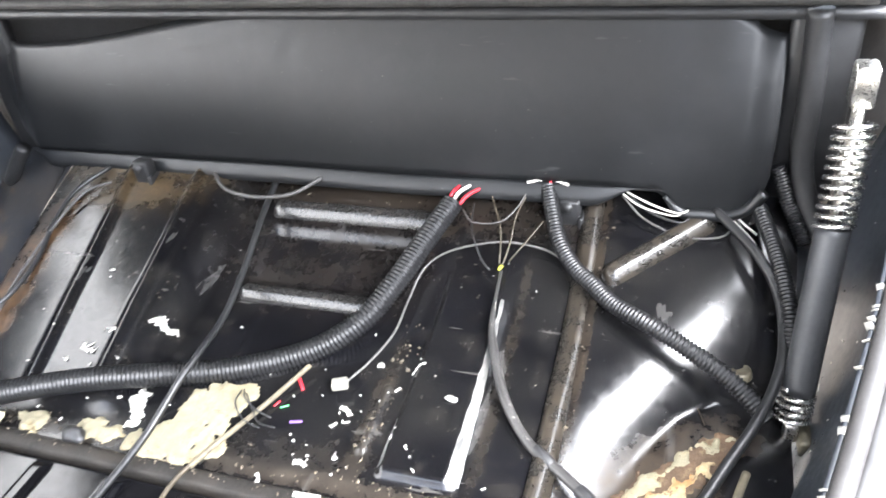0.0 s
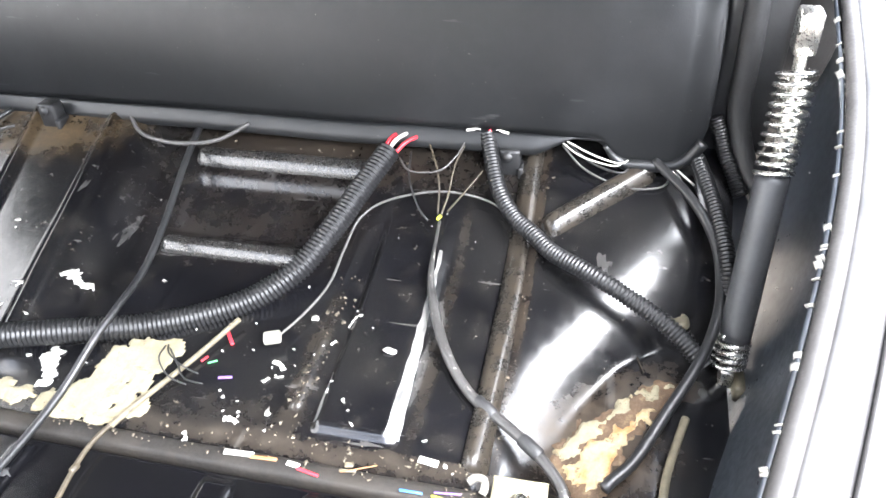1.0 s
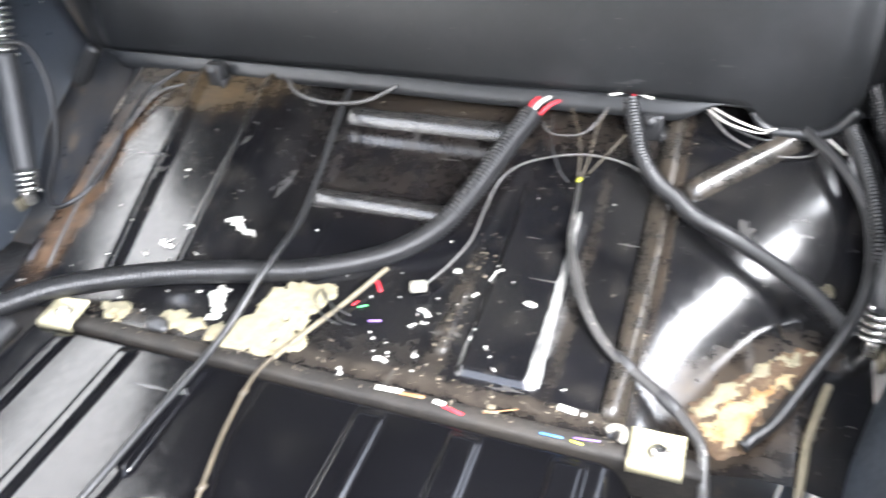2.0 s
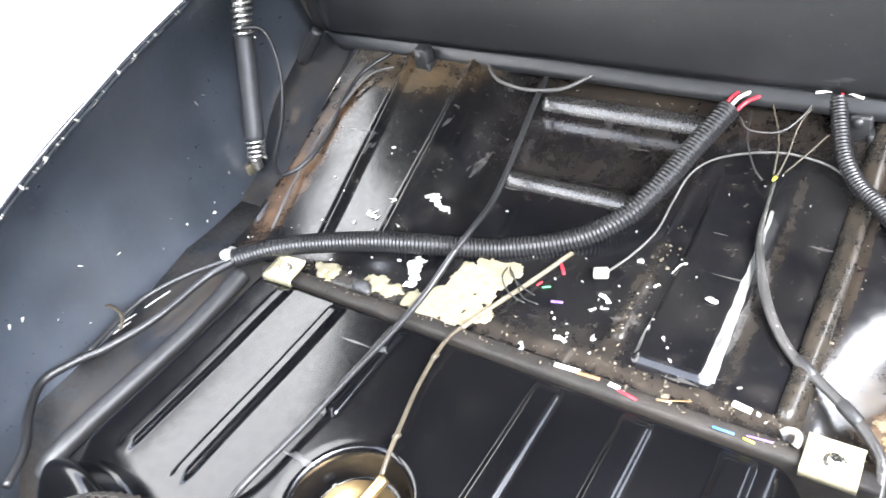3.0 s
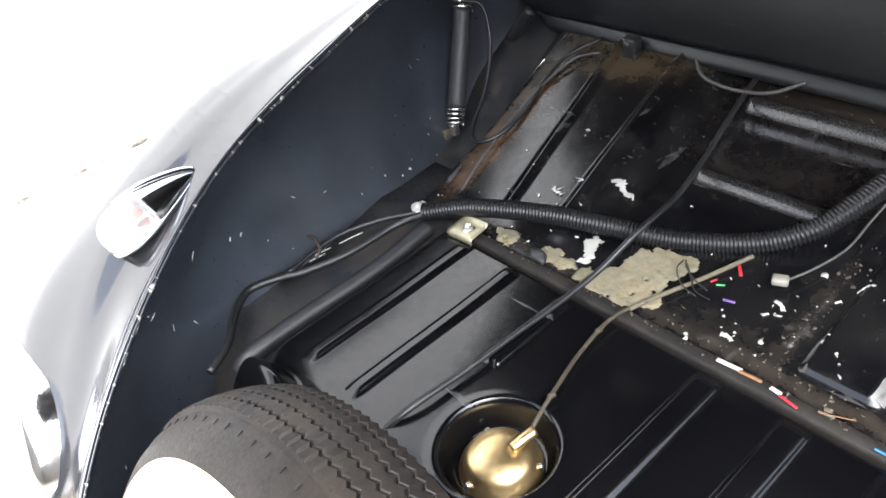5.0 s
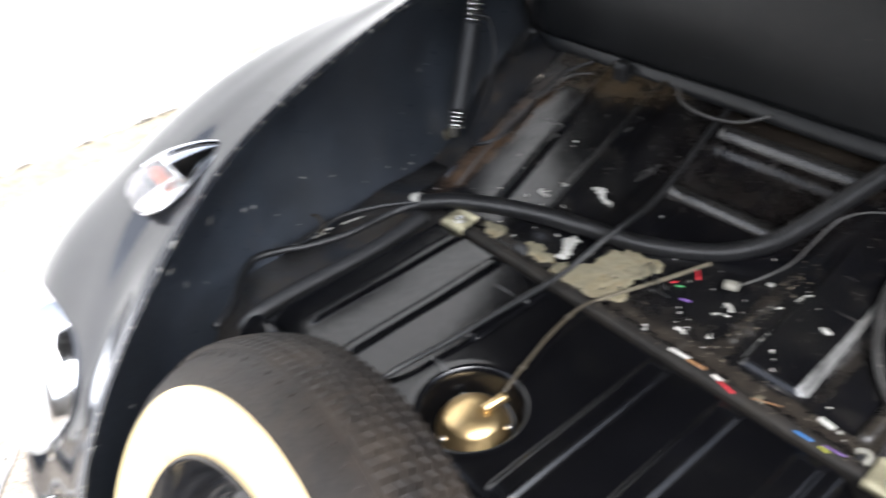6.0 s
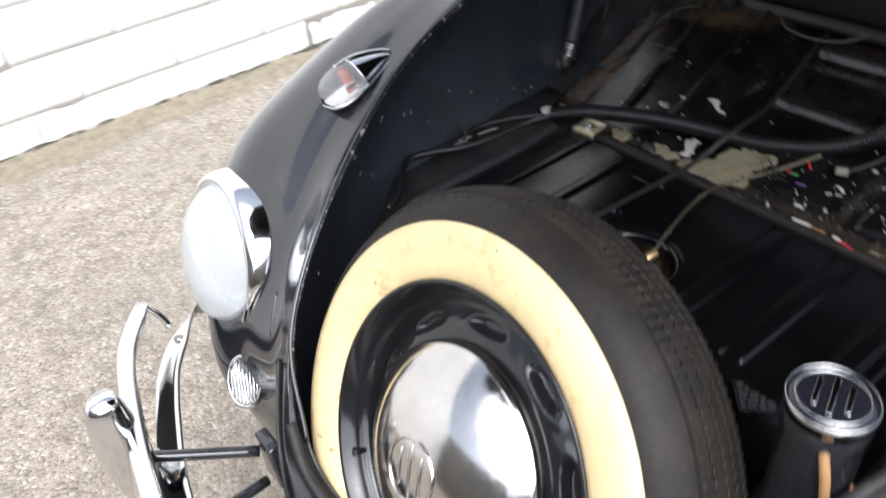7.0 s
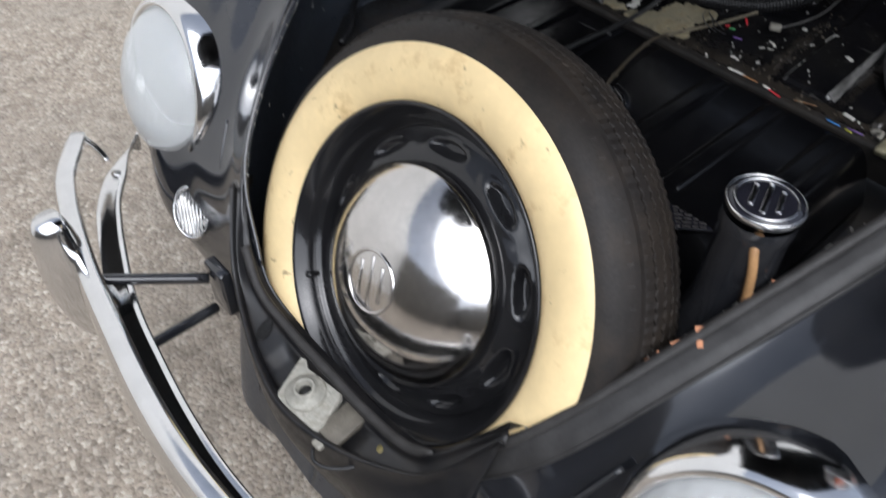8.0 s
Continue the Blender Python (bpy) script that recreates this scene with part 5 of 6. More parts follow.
# ---- lid struts ----
for s in (-1, 1):
    foot, top = Vector((s * 0.489, 0.913, 0.692)), Vector((0.508 if s > 0 else -0.519, 1.03, 0.965))
    ax = (top - foot).normalized()
    L = (top - foot).length
    strut = thing("lid_strut", "black telescopic lid strut with exposed coil springs", "strut", "lid struts", at=foot)
    part("tube", sweep([ax * (0.038 + 0.007 * i) for i in range(22)], 0.0138, 24), TUBEM, strut, "satin black tube")

    def coil(a, b, r, turns, wire):
        x = ax.orthogonal().normalized()
        y = ax.cross(x)
        n = int(turns * 16)
        pts = [ax * (a + (b - a) * i / n) + r * (math.cos(2 * math.pi * i / 16) * x + math.sin(2 * math.pi * i / 16) * y) for i in range(n + 1)]
        return sweep(pts, wire, 8)

    part("coil_spring", coil(0.182, L - 0.028, 0.0146, 11, 0.0023), BRIGHT, strut, "bare steel coil spring")
    part("foot_spring", coil(0.010, 0.041, 0.0132, 4.5, 0.0024), BRIGHT, strut)
    part("rod", sweep([ax * 0.16, ax * (L + 0.012)], 0.005, 14), STEEL, strut)
    part("foot_clevis", block((0.012, 0.014, 0.022), (0, 0, 0.004), 0.003), STEEL, strut)
    part("foot_bracket", block((0.010, 0.032, 0.018), (s * 0.012, 0.0, -0.004), 0.003), FOOTM, strut, "dirty tan bracket")
    part("head_clevis", turned(block((0.018, 0.022, 0.035), (0, 0, 0), 0.003), Matrix.Translation(ax * (L + 0.002))), STEEL, strut)

# ---- dash cover ----
cover = thing("dash_cover", "black fibreboard cover behind the dashboard with turned lower lip", "cover panel", at=(0, 1.1, 0.8))
outline_l, outline_r = -0.468, 0.458


def board_foot(x):
    """The lower edge: higher where the lip is turned, a rounded flap at one corner."""
    z = 0.822 - 0.025 * ease(x, 0.352, 0.382)
    for d, r in ((outline_r - x, 0.045), (x - outline_l, 0.03)):
        if d < r:
            z += r - math.sqrt(max(0.0, r * r - (r - d) ** 2))
    return z


def lip_size(x):
    return max(0.02, (1 - ease(x, 0.285, 0.34)) * ease(x, outline_l + 0.01, outline_l + 0.05))


rows = []
for v in np.linspace(0, 1, 18):
    row = []
    for x in np.concatenate((np.linspace(outline_l, -0.42, 14), np.linspace(-0.4, 0.34, 40), np.linspace(0.345, outline_r, 34))):
        x = float(x)
        z0 = board_foot(x)
        z = z0 + (1.002 - 0.045 * ease(-x, 0.02, 0.44) - 0.03 * ease(x, 0.40, 0.458) - z0) * v
        # a soft roll towards the rear at the top and at the ends
        cx = min(x - outline_l, outline_r - x)
        y = 0.034 * v * v + 0.012 * ease(-cx, -0.03, 0.0) + 0.005 * math.sin(x * 7 + 1) * v + 0.004 * noise.noise(Vector((x * 3, z * 5, 0)))
        row.append((x, -0.012 + y, z - 0.8))
    rows.append(row)
part("board", thick(sheet(rows), 0.0035), BOARD, cover, "black fibreboard with light scuffs and a rounded corner")
rows = [[(x, -0.0125 + (y + 0.0125) * lip_size(x), 0.0245 + (z - 0.0245) * lip_size(x) + 0.0015 * noise.noise(Vector((x * 6, 0, 9)))) for x in np.linspace(outline_l + 0.012, 0.384, 100)] for y, z in ((-0.0125, 0.0245), (-0.0155, 0.0225), (-0.0205, 0.013), (-0.0235, 0.006), (-0.0215, 0.0035), (-0.004, 0.003))]
part("lower_lip", thick(sheet(rows), 0.002), BOARD, cover, "turned lower lip of the board")
line = resample(spline([(float(x), -0.0145 + 0.004 * ease(x, 0.43, 0.458), board_foot(float(x)) - 0.797) for x in np.linspace(0.362, 0.455, 10)], 6), 0.004)
part("flap_lip", sweep(line, lambda i: 0.0025 + 0.0035 * ease(i, 0, 8), 10), BOARD, cover, "rolled edge of the corner flap")
for x, y, z in ((-0.262, -0.032, 0.014), (0.268, -0.018, -0.004)):
    bm = block((0.022, 0.018, 0.03), (x, y, z), 0.003)
    bm = block((0.006, 0.02, 0.014), (x + 0.012, y - 0.002, z - 0.01), 0.002, None, bm)
    part("clip", bm, RUBBER, cover, "black spring clip")
    part("clip_rivet", turned(lathe([(0, 0.003), (0.005, 0.002), (0.006, 0)], 14), facing((x - 0.002, y - 0.0095, z + 0.008), (0, -1, 0.3))), RUBBER, cover)
part("edge_tube", tube([(0.478, 0.01, 0.2), (0.482, 0.012, 0.12), (0.485, 0.014, 0.05), (0.50, 0.0, 0.0), (0.52, -0.02, -0.03)], 0.011, 14), RUBBER, cover, "black drain tube beside the board")
part("edge_tube", tube([(-0.5, -0.03, -0.02), (-0.475, -0.027, 0.01), (-0.455, -0.02, 0.035)], 0.0095, 14), RUBBER, cover)

# ---- hoses and cables ----
def cable(name, points, radius, mat, label, category="cable", kind=None, pitch=None):
    c = sum((Vector(p) for p in points), Vector()) / len(points)
    t = thing(name, label, category, at=c)
    pts = [Vector(p) - c for p in points]
    bm = corrugated(pts, radius, pitch) if pitch else tube(pts, radius, 10, 0.005)
    part("sheath", bm, mat, t)
    return t, c


hose, c = cable("corrugated_hose", [(-0.338, 0.727, 0.711), (-0.283, 0.760, 0.721), (-0.19, 0.797, 0.728), (-0.113, 0.824, 0.726), (-0.044, 0.856, 0.716), (0.031, 0.892, 0.722), (0.079, 0.925, 0.741), (0.104, 0.965, 0.762), (0.125, 1.018, 0.786), (0.144, 1.064, 0.807)],
                0.0123, HOSEM, "thick black corrugated wiring conduit lying across the luggage floor", "conduit", pitch=0.0044)
for mat, dx, dz in ((REDW, -0.005, 0.003), (WHITEW, 0.001, 0.006), (REDW, 0.007, 0.001), (REDW, 0.004, -0.004)):
    e = Vector((0.144, 1.062, 0.805)) - c
    part("wire", tube([e + Vector((dx, -0.003, dz)), e + Vector((dx * 1.5 + 0.006, 0.008, dz * 0.7 + 0.008)), e + Vector((dx * 2.3 + 0.016, 0.030, dz * 0.4 + 0.008))], 0.0022, 8, 0.004), mat, hose)
hose2, c = cable("corrugated_hose", [(0.243, 1.088, 0.819), (0.254, 1.059, 0.801), (0.265, 1.035, 0.786), (0.284, 1.011, 0.774), (0.304, 0.993, 0.77), (0.326, 0.972, 0.766), (0.358, 0.952, 0.765), (0.395, 0.935, 0.756), (0.436, 0.917, 0.74), (0.468, 0.894, 0.722)],
                 0.0085, HOSEM, "thinner black corrugated conduit draped over the dome", "conduit", pitch=0.0038)
for mat, dx, dz in ((REDW, 0.001, 0.004), (WHITEW, -0.006, 0.002), (WHITEW, 0.006, 0.003)):
    e = Vector((0.2435, 1.086, 0.818)) - c
    part("wire", tube([e, e + Vector((dx, 0.004, 0.006)), e + Vector((dx * 4, -0.002, 0.007))], 0.0016, 8, 0.003), mat, hose2)
cable("corrugated_hose", [(0.452, 1.09, 0.81), (0.462, 1.06, 0.80), (0.474, 1.02, 0.785), (0.483, 0.98, 0.765), (0.486, 0.95, 0.74)], 0.0078, HOSEM, "short black corrugated conduit beside the strut", "conduit", pitch=0.0038)
cable("control_cable", [(-0.085, 1.087, 0.806), (-0.079, 1.03, 0.79), (-0.072, 0.96, 0.762), (-0.066, 0.9, 0.746), (-0.063, 0.85, 0.7445), (-0.066, 0.815, 0.738), (-0.076, 0.765, 0.716), (-0.082, 0.71, 0.7085), (-0.0865, 0.645, 0.7085), (-0.09, 0.575, 0.7085), (-0.099, 0.496, 0.706), (-0.12, 0.44, 0.67)],
      0.0036, CABLE, "thin black cable running from the dash over the tank")
sc, c = cable("sender_cable", [(-0.008, 0.772, 0.708), (-0.022, 0.724, 0.7095), (-0.0175, 0.668, 0.7075), (-0.0055, 0.62, 0.708), (0.003, 0.588, 0.707), (0.008, 0.568, 0.703)],
              0.0022, TANWIRE, "olive-brown woven cable to the fuel sender with a pale sleeve")
part("pale_sleeve", tube([Vector(p) - c for p in ((0.0445, 0.873, 0.724), (0.018, 0.826, 0.713), (-0.008, 0.772, 0.7083), (-0.017, 0.742, 0.7092))], 0.0026, 10, 0.005), TANLIGHT, sc, "pale tan sleeve")
for q in ((-0.0215, 0.700, 0.7088), (-0.0015, 0.606, 0.7076)):
    part("cable_tape", turned(lathe([(0.0024, -0.004), (0.0030, -0.0034), (0.0030, 0.0034), (0.0024, 0.004)], 12), Matrix.Translation(Vector(q) - c) @ Matrix.Rotation(radians(88), 4, "X") @ Matrix.Rotation(radians(-10), 4, "Y")), TANWIRE, sc)
cable("thin_wire", [(0.089, 0.86, 0.722), (0.104, 0.891, 0.726), (0.116, 0.927, 0.733), (0.119, 0.965, 0.745), (0.126, 0.997, 0.761), (0.145, 1.015, 0.772), (0.178, 1.027, 0.779), (0.212, 1.034, 0.781), (0.249, 1.034, 0.776), (0.273, 1.022, 0.772)], 0.0013, GREYWIRE, "thin grey wire looped over the floor")
bl, c = cable("brake_hose", [(0.209, 1.006, 0.764), (0.214, 0.946, 0.745), (0.229, 0.902, 0.732), (0.25, 0.861, 0.723), (0.276, 0.831, 0.7145), (0.309, 0.809, 0.7105), (0.337, 0.788, 0.708), (0.36, 0.761, 0.706), (0.366, 0.738, 0.698), (0.37, 0.72, 0.68)], lambda i: 0.0016 + 0.0032 * ease(i, 4, 22), LOOMM, "cracked black taped loom with a yellow connector")
for q, d, r in (((0.29, 0.822, 0.7125), (0.7, -0.5, -0.1), 0.0056), ((0.332, 0.792, 0.7085), (0.75, -0.6, -0.05), 0.0058)):
    part("tape_wrap", turned(lathe([(r * 0.85, -0.011), (r, -0.0095), (r * 1.04, 0.0), (r, 0.0095), (r * 0.85, 0.011)], 16), facing(Vector(q) - c, d)), RUBBER, bl, "wrinkled black tape")
cable("tan_hose", [(0.452, 0.845, 0.709), (0.444, 0.815, 0.7085), (0.437, 0.785, 0.7075), (0.434, 0.755, 0.706), (0.433, 0.735, 0.695)], 0.0035, TANLIGHT, "thin tan rubber hose beside the inner panel", "hose")
cable("corrugated_hose", [(0.464, 1.112, 0.845), (0.470, 1.108, 0.832), (0.478, 1.10, 0.812), (0.488, 1.09, 0.795), (0.497, 1.075, 0.78)], 0.0075, HOSEM, "short black corrugated conduit behind the cover", "conduit", pitch=0.0034)
grommet = thing("grommet", "olive rubber grommet on the dome", "grommet", at=(0.446, 0.955, floor_height(0.446, 0.955)))
part("ring", lathe([(0, 0.002), (0.005, 0.0025), (0.007, 0.004), (0.0095, 0.003), (0.011, -0.003)], 20), FOOTM, grommet)
cable("ground_cable", [(0.412, 1.088, 0.805), (0.449, 1.043, 0.792), (0.472, 1.003, 0.772), (0.478, 0.958, 0.75), (0.47, 0.914, 0.741), (0.455, 0.872, 0.738), (0.435, 0.833, 0.728), (0.413, 0.792, 0.714), (0.397, 0.773, 0.709), (0.389, 0.763, 0.706)], 0.0048, CABLE, "black rubber cable curling down to the floor")
cable("loom", [(-0.336, 0.727, 0.709), (-0.362, 0.693, 0.700), (-0.373, 0.62, 0.695), (-0.393, 0.561, 0.694), (-0.408, 0.536, 0.694), (-0.424, 0.494, 0.693), (-0.397, 0.457, 0.691), (-0.362, 0.428, 0.688), (-0.339, 0.39, 0.686)], 0.0052, CABLE, "black cable in the channel beside the tank")
cable("loom", [(-0.346, 0.727, 0.708), (-0.388, 0.684, 0.702), (-0.412, 0.635, 0.699), (-0.412, 0.585, 0.697), (-0.405, 0.545, 0.696)], 0.0034, CABLE, "thin black cable branching off in the channel")
# scraped seam where the inner panel meets the channel, down to pale primer
for a, b in (((-0.434, 0.552, 0.6765), (-0.430, 0.588, 0.679)), ((-0.429, 0.597, 0.6795), (-0.421, 0.624, 0.681)), ((-0.419, 0.632, 0.6815), (-0.408, 0.668, 0.684)), ((-0.424, 0.585, 0.679), (-0.417, 0.612, 0.6805))):
    part("scraped_seam", tube([a, tuple((p + q) / 2 + 0.0008 for p, q in zip(a, b)), b], 0.0011, 6, 0.006), FLAKE, car)
cable("edge_cord", [(-0.33, 0.722, 0.692), (-0.328, 0.63, 0.684), (-0.334, 0.51, 0.68), (-0.336, 0.445, 0.676), (-0.343, 0.42, 0.66)], 0.0115, RUBBER, "black foam cord along the tank edge", "cord")
cable("thin_wire", [(-0.452, 0.60, 0.70), (-0.432, 0.604, 0.705), (-0.41, 0.60, 0.70), (-0.402, 0.585, 0.692)], 0.0022, TANWIRE, "stiff brown wire end sticking out of the inner panel")
cable("thin_wire", [(-0.177, 1.09, 0.815), (-0.151, 1.064, 0.803), (-0.119, 1.053, 0.80), (-0.085, 1.052, 0.80), (-0.051, 1.061, 0.803), (-0.02, 1.082, 0.815)], 0.0024, GREYWIRE, "grey wire sagging under the dash cover")
cable("thin_wire", [(-0.482, 0.965, 0.885), (-0.462, 0.985, 0.872), (-0.445, 0.975, 0.82), (-0.425, 0.935, 0.77), (-0.405, 0.885, 0.742), (-0.378, 0.862, 0.737), (-0.355, 0.866, 0.742), (-0.342, 0.892, 0.75), (-0.342, 0.938, 0.762), (-0.35, 0.988, 0.783), (-0.346, 1.031, 0.80), (-0.321, 1.075, 0.812)], 0.003, CABLE, "black wire hanging below the strut")
cable("thin_wire", [(-0.333, 0.79, 0.712), (-0.338, 0.83, 0.73), (-0.345, 0.87, 0.742), (-0.352, 0.92, 0.757), (-0.345, 0.985, 0.782), (-0.33, 1.03, 0.8), (-0.3, 1.05, 0.806)], 0.0018, GREYWIRE, "thin beige wire lying beside the black wire")
for pts, mat in (([(0.155, 1.06, 0.80), (0.17, 1.045, 0.795), (0.20, 1.047, 0.797), (0.215, 1.065, 0.806), (0.222, 1.085, 0.815)], GREYWIRE), ([(0.165, 1.07, 0.803), (0.17, 1.04, 0.79), (0.185, 1.015, 0.772), (0.2, 1.003, 0.762)], CABLE),
                 ([(0.225, 1.09, 0.815), (0.215, 1.06, 0.80), (0.213, 1.03, 0.78), (0.209, 1.008, 0.766)], TANWIRE), ([(0.245, 1.05, 0.80), (0.23, 1.03, 0.785), (0.213, 1.012, 0.768)], TANWIRE), ([(0.18, 1.085, 0.812), (0.2, 1.045, 0.79), (0.206, 1.012, 0.768)], TANWIRE)):
    cable("thin_wire", pts, 0.001, mat, "thin loose wire below the dash cover")
for pts, r, mat in (([(0.318, 1.092, 0.816), (0.34, 1.083, 0.806), (0.372, 1.078, 0.801), (0.385, 1.085, 0.803)], 0.0009, WHITEW), ([(0.322, 1.092, 0.818), (0.35, 1.082, 0.810), (0.377, 1.077, 0.805), (0.388, 1.085, 0.806)], 0.0009, WHITEW),
                    ([(0.32, 1.092, 0.812), (0.345, 1.075, 0.796), (0.385, 1.064, 0.786), (0.42, 1.068, 0.787), (0.43, 1.08, 0.795)], 0.0011, GREYWIRE), ([(0.325, 1.094, 0.814), (0.35, 1.081, 0.801), (0.38, 1.074, 0.796), (0.39, 1.084, 0.80)], 0.0012, CABLE),
                    ([(0.425, 1.088, 0.80), (0.437, 1.077, 0.793), (0.45, 1.07, 0.783), (0.455, 1.066, 0.777)], 0.0009, WHITEW), ([(0.425, 1.09, 0.804), (0.44, 1.08, 0.796), (0.455, 1.073, 0.787)], 0.0011, WHITEW), ([(0.43, 1.09, 0.80), (0.441, 1.075, 0.789), (0.449, 1.068, 0.779)], 0.0011, GREYWIRE)):
    cable("thin_wire", pts, r, mat, "thin wire end sticking out under the cover flap")
conn = thing("wire_connector", "yellow plastic wire connector on the black loom", "connector", at=(0.2085, 1.006, 0.768))
part("sleeve", turned(lathe([(0, 0.006), (0.0014, 0.006), (0.002, 0.0), (0.0022, -0.006), (0, -0.006)], 14), Matrix.Rotation(radians(70), 4, "X")), YELLOWW, conn)
wc = thing("wire_connector", "translucent white connector block on the floor", "connector", at=(0.085, 0.856, 0.7235))
part("block", block((0.016, 0.012, 0.008), (0, 0, 0), 0.002, Matrix.Rotation(0.4, 3, "Z")), PLATE, wc)

# ---- foam, scraps and paint flakes ----
def lump(name, outline, height, seed, mat, label, category="foam"):
    cx, cy = sum(p[0] for p in outline) / len(outline), sum(p[1] for p in outline) / len(outline)
    z = floor_height(cx, cy)
    t = thing(name, label, category, at=(cx, cy, z))
    bm = patch([(x - cx, y - cy) for x, y in outline], height, seed)
    for v in bm.verts:
        v.co.z += floor_height(v.co.x + cx, v.co.y + cy) - z
    part("crust", bm, mat, t)
    return t


lump("foam_patch", [(-0.105, 0.751), (-0.07, 0.746), (-0.03, 0.749), (-0.002, 0.77), (-0.013, 0.802), (0.0, 0.822), (-0.007, 0.848), (-0.04, 0.845), (-0.074, 0.822), (-0.079, 0.789), (-0.104, 0.767)], 0.0035, 3, FOAM, "torn cream foam insulation patch on the luggage floor")
lump("foam_patch", [(-0.178, 0.766), (-0.138, 0.754), (-0.108, 0.763), (-0.102, 0.772), (-0.13, 0.776), (-0.158, 0.777)], 0.005, 8, FOAM, "small cream foam remnant on the luggage floor")
lump("foam_patch", [(-0.243, 0.759), (-0.209, 0.75), (-0.203, 0.761), (-0.211, 0.772), (-0.232, 0.772)], 0.006, 13, FOAM, "small cream foam remnant on the luggage floor")
lump("foam_patch", [(-0.113, 0.776), (-0.102, 0.784), (-0.11, 0.802), (-0.116, 0.819), (-0.131, 0.815), (-0.124, 0.795)], 0.004, 33, FLAKE, "flat white foam scrap on the luggage floor")
lump("rust_patch", [(0.346, 0.80), (0.362, 0.832), (0.395, 0.861), (0.43, 0.888), (0.452, 0.894), (0.45, 0.872), (0.43, 0.85), (0.412, 0.82), (0.4, 0.792), (0.392, 0.766), (0.372, 0.765), (0.356, 0.778)], 0.0025, 9, RUSTM, "thin flaking rust and dirt at the foot of the dome")
lump("rust_patch", [(0.350, 0.806), (0.366, 0.829), (0.395, 0.855), (0.425, 0.88), (0.446, 0.889), (0.446, 0.882), (0.42, 0.864), (0.388, 0.834), (0.362, 0.80)], 0.005, 5, FOAM, "crumbling cream foam streak on the dome")
lump("rust_patch", [(0.358, 0.793), (0.384, 0.82), (0.424, 0.86), (0.433, 0.858), (0.413, 0.829), (0.398, 0.80), (0.387, 0.772), (0.375, 0.773), (0.362, 0.781)], 0.006, 6, RUSTFOAM, "rust-stained crumbling foam at the foot of the dome")
# lump of torn rubber and a tuft of wires beside the foam
lumpy = thing("rubber_lump", "torn black rubber lump on the floor lip", "rubber scrap", at=(-0.156, 0.752, 0.708))
bm = bmesh.new()
bmesh.ops.create_icosphere(bm, subdivisions=3, radius=0.0105)
for v in bm.verts:
    v.co = Vector((v.co.x * 1.2, v.co.y * 0.8, v.co.z * 0.7)) * (1 + 0.4 * noise.noise(v.co * 110 + Vector((3, 0, 0))))
part("lump", bm, RUBBER, lumpy)
tuft = thing("wire_tuft", "tuft of frayed black wires on the foam", "wire", at=(0.004, 0.83, 0.712))
for pts in (([(-0.018, 0.004, 0.004), (-0.014, -0.014, 0.006), (0.004, -0.03, 0.004), (0.026, -0.036, 0.003)], [(-0.016, 0.006, 0.004), (-0.006, -0.008, 0.008), (0.012, -0.018, 0.006), (0.03, -0.022, 0.003)], [(-0.012, 0.002, 0.004), (0.004, -0.014, 0.003), (0.02, -0.03, 0.004), (0.04, -0.032, 0.003)])):
    part("strand", tube(pts, 0.0008, 6, 0.004), CABLE, tuft)
tapeball = thing("tape_ball", "crumpled white tape around the conduit end", "tape", at=(-0.350, 0.730, 0.709))
bm = bmesh.new()
bmesh.ops.create_icosphere(bm, subdivisions=3, radius=0.011)
for v in bm.verts:
    v.co *= 1 + 0.35 * noise.noise(v.co * 140) + 0.15 * noise.noise(v.co * 320)
part("wad", bm, FLAKE, tapeball)
def tank_clamp(x, y, turn, label):
    """A bent plated strap with a bolt and washer that holds the tank down."""
    t = thing("tank_clamp", label, "clamp", "tank clamps", at=Matrix.Translation((x, y, 0.704)) @ Matrix.Rotation(turn, 4, "Z"))
    rows = [[(u, v, z + 0.0004 * noise.noise(Vector((u * 90, v * 90, 1)))) for u in np.linspace(-0.021, 0.021, 9)] for v, z in ((-0.0165, -0.004), (-0.0165, 0.0015), (-0.0155, 0.0032), (-0.009, 0.0036), (0.006, 0.0036), (0.0125, 0.0042), (0.0155, 0.0068), (0.0168, 0.0085))]
    plate = part("plate", thick(sheet(rows), 0.0018), CLAMPM, t, "bent plate with pale gold plating")
    part("washer", turned(lathe([(0, 0.0005), (0.0078, 0.0005), (0.0092, 0.0), (0.0094, -0.0012)], 28), Matrix.Translation((0.002, -0.001, 0.0052))), STEEL, t)
    head = lathe([(0, 0.0052), (0.0046, 0.0052), (0.0056, 0.0044), (0.0058, 0.0)], 6)
    part("bolt_head", turned(head, Matrix.Translation((0.002, -0.001, 0.0056)) @ Matrix.Rotation(0.3, 4, "Z")), BRIGHT, t, flat=True)
    return t


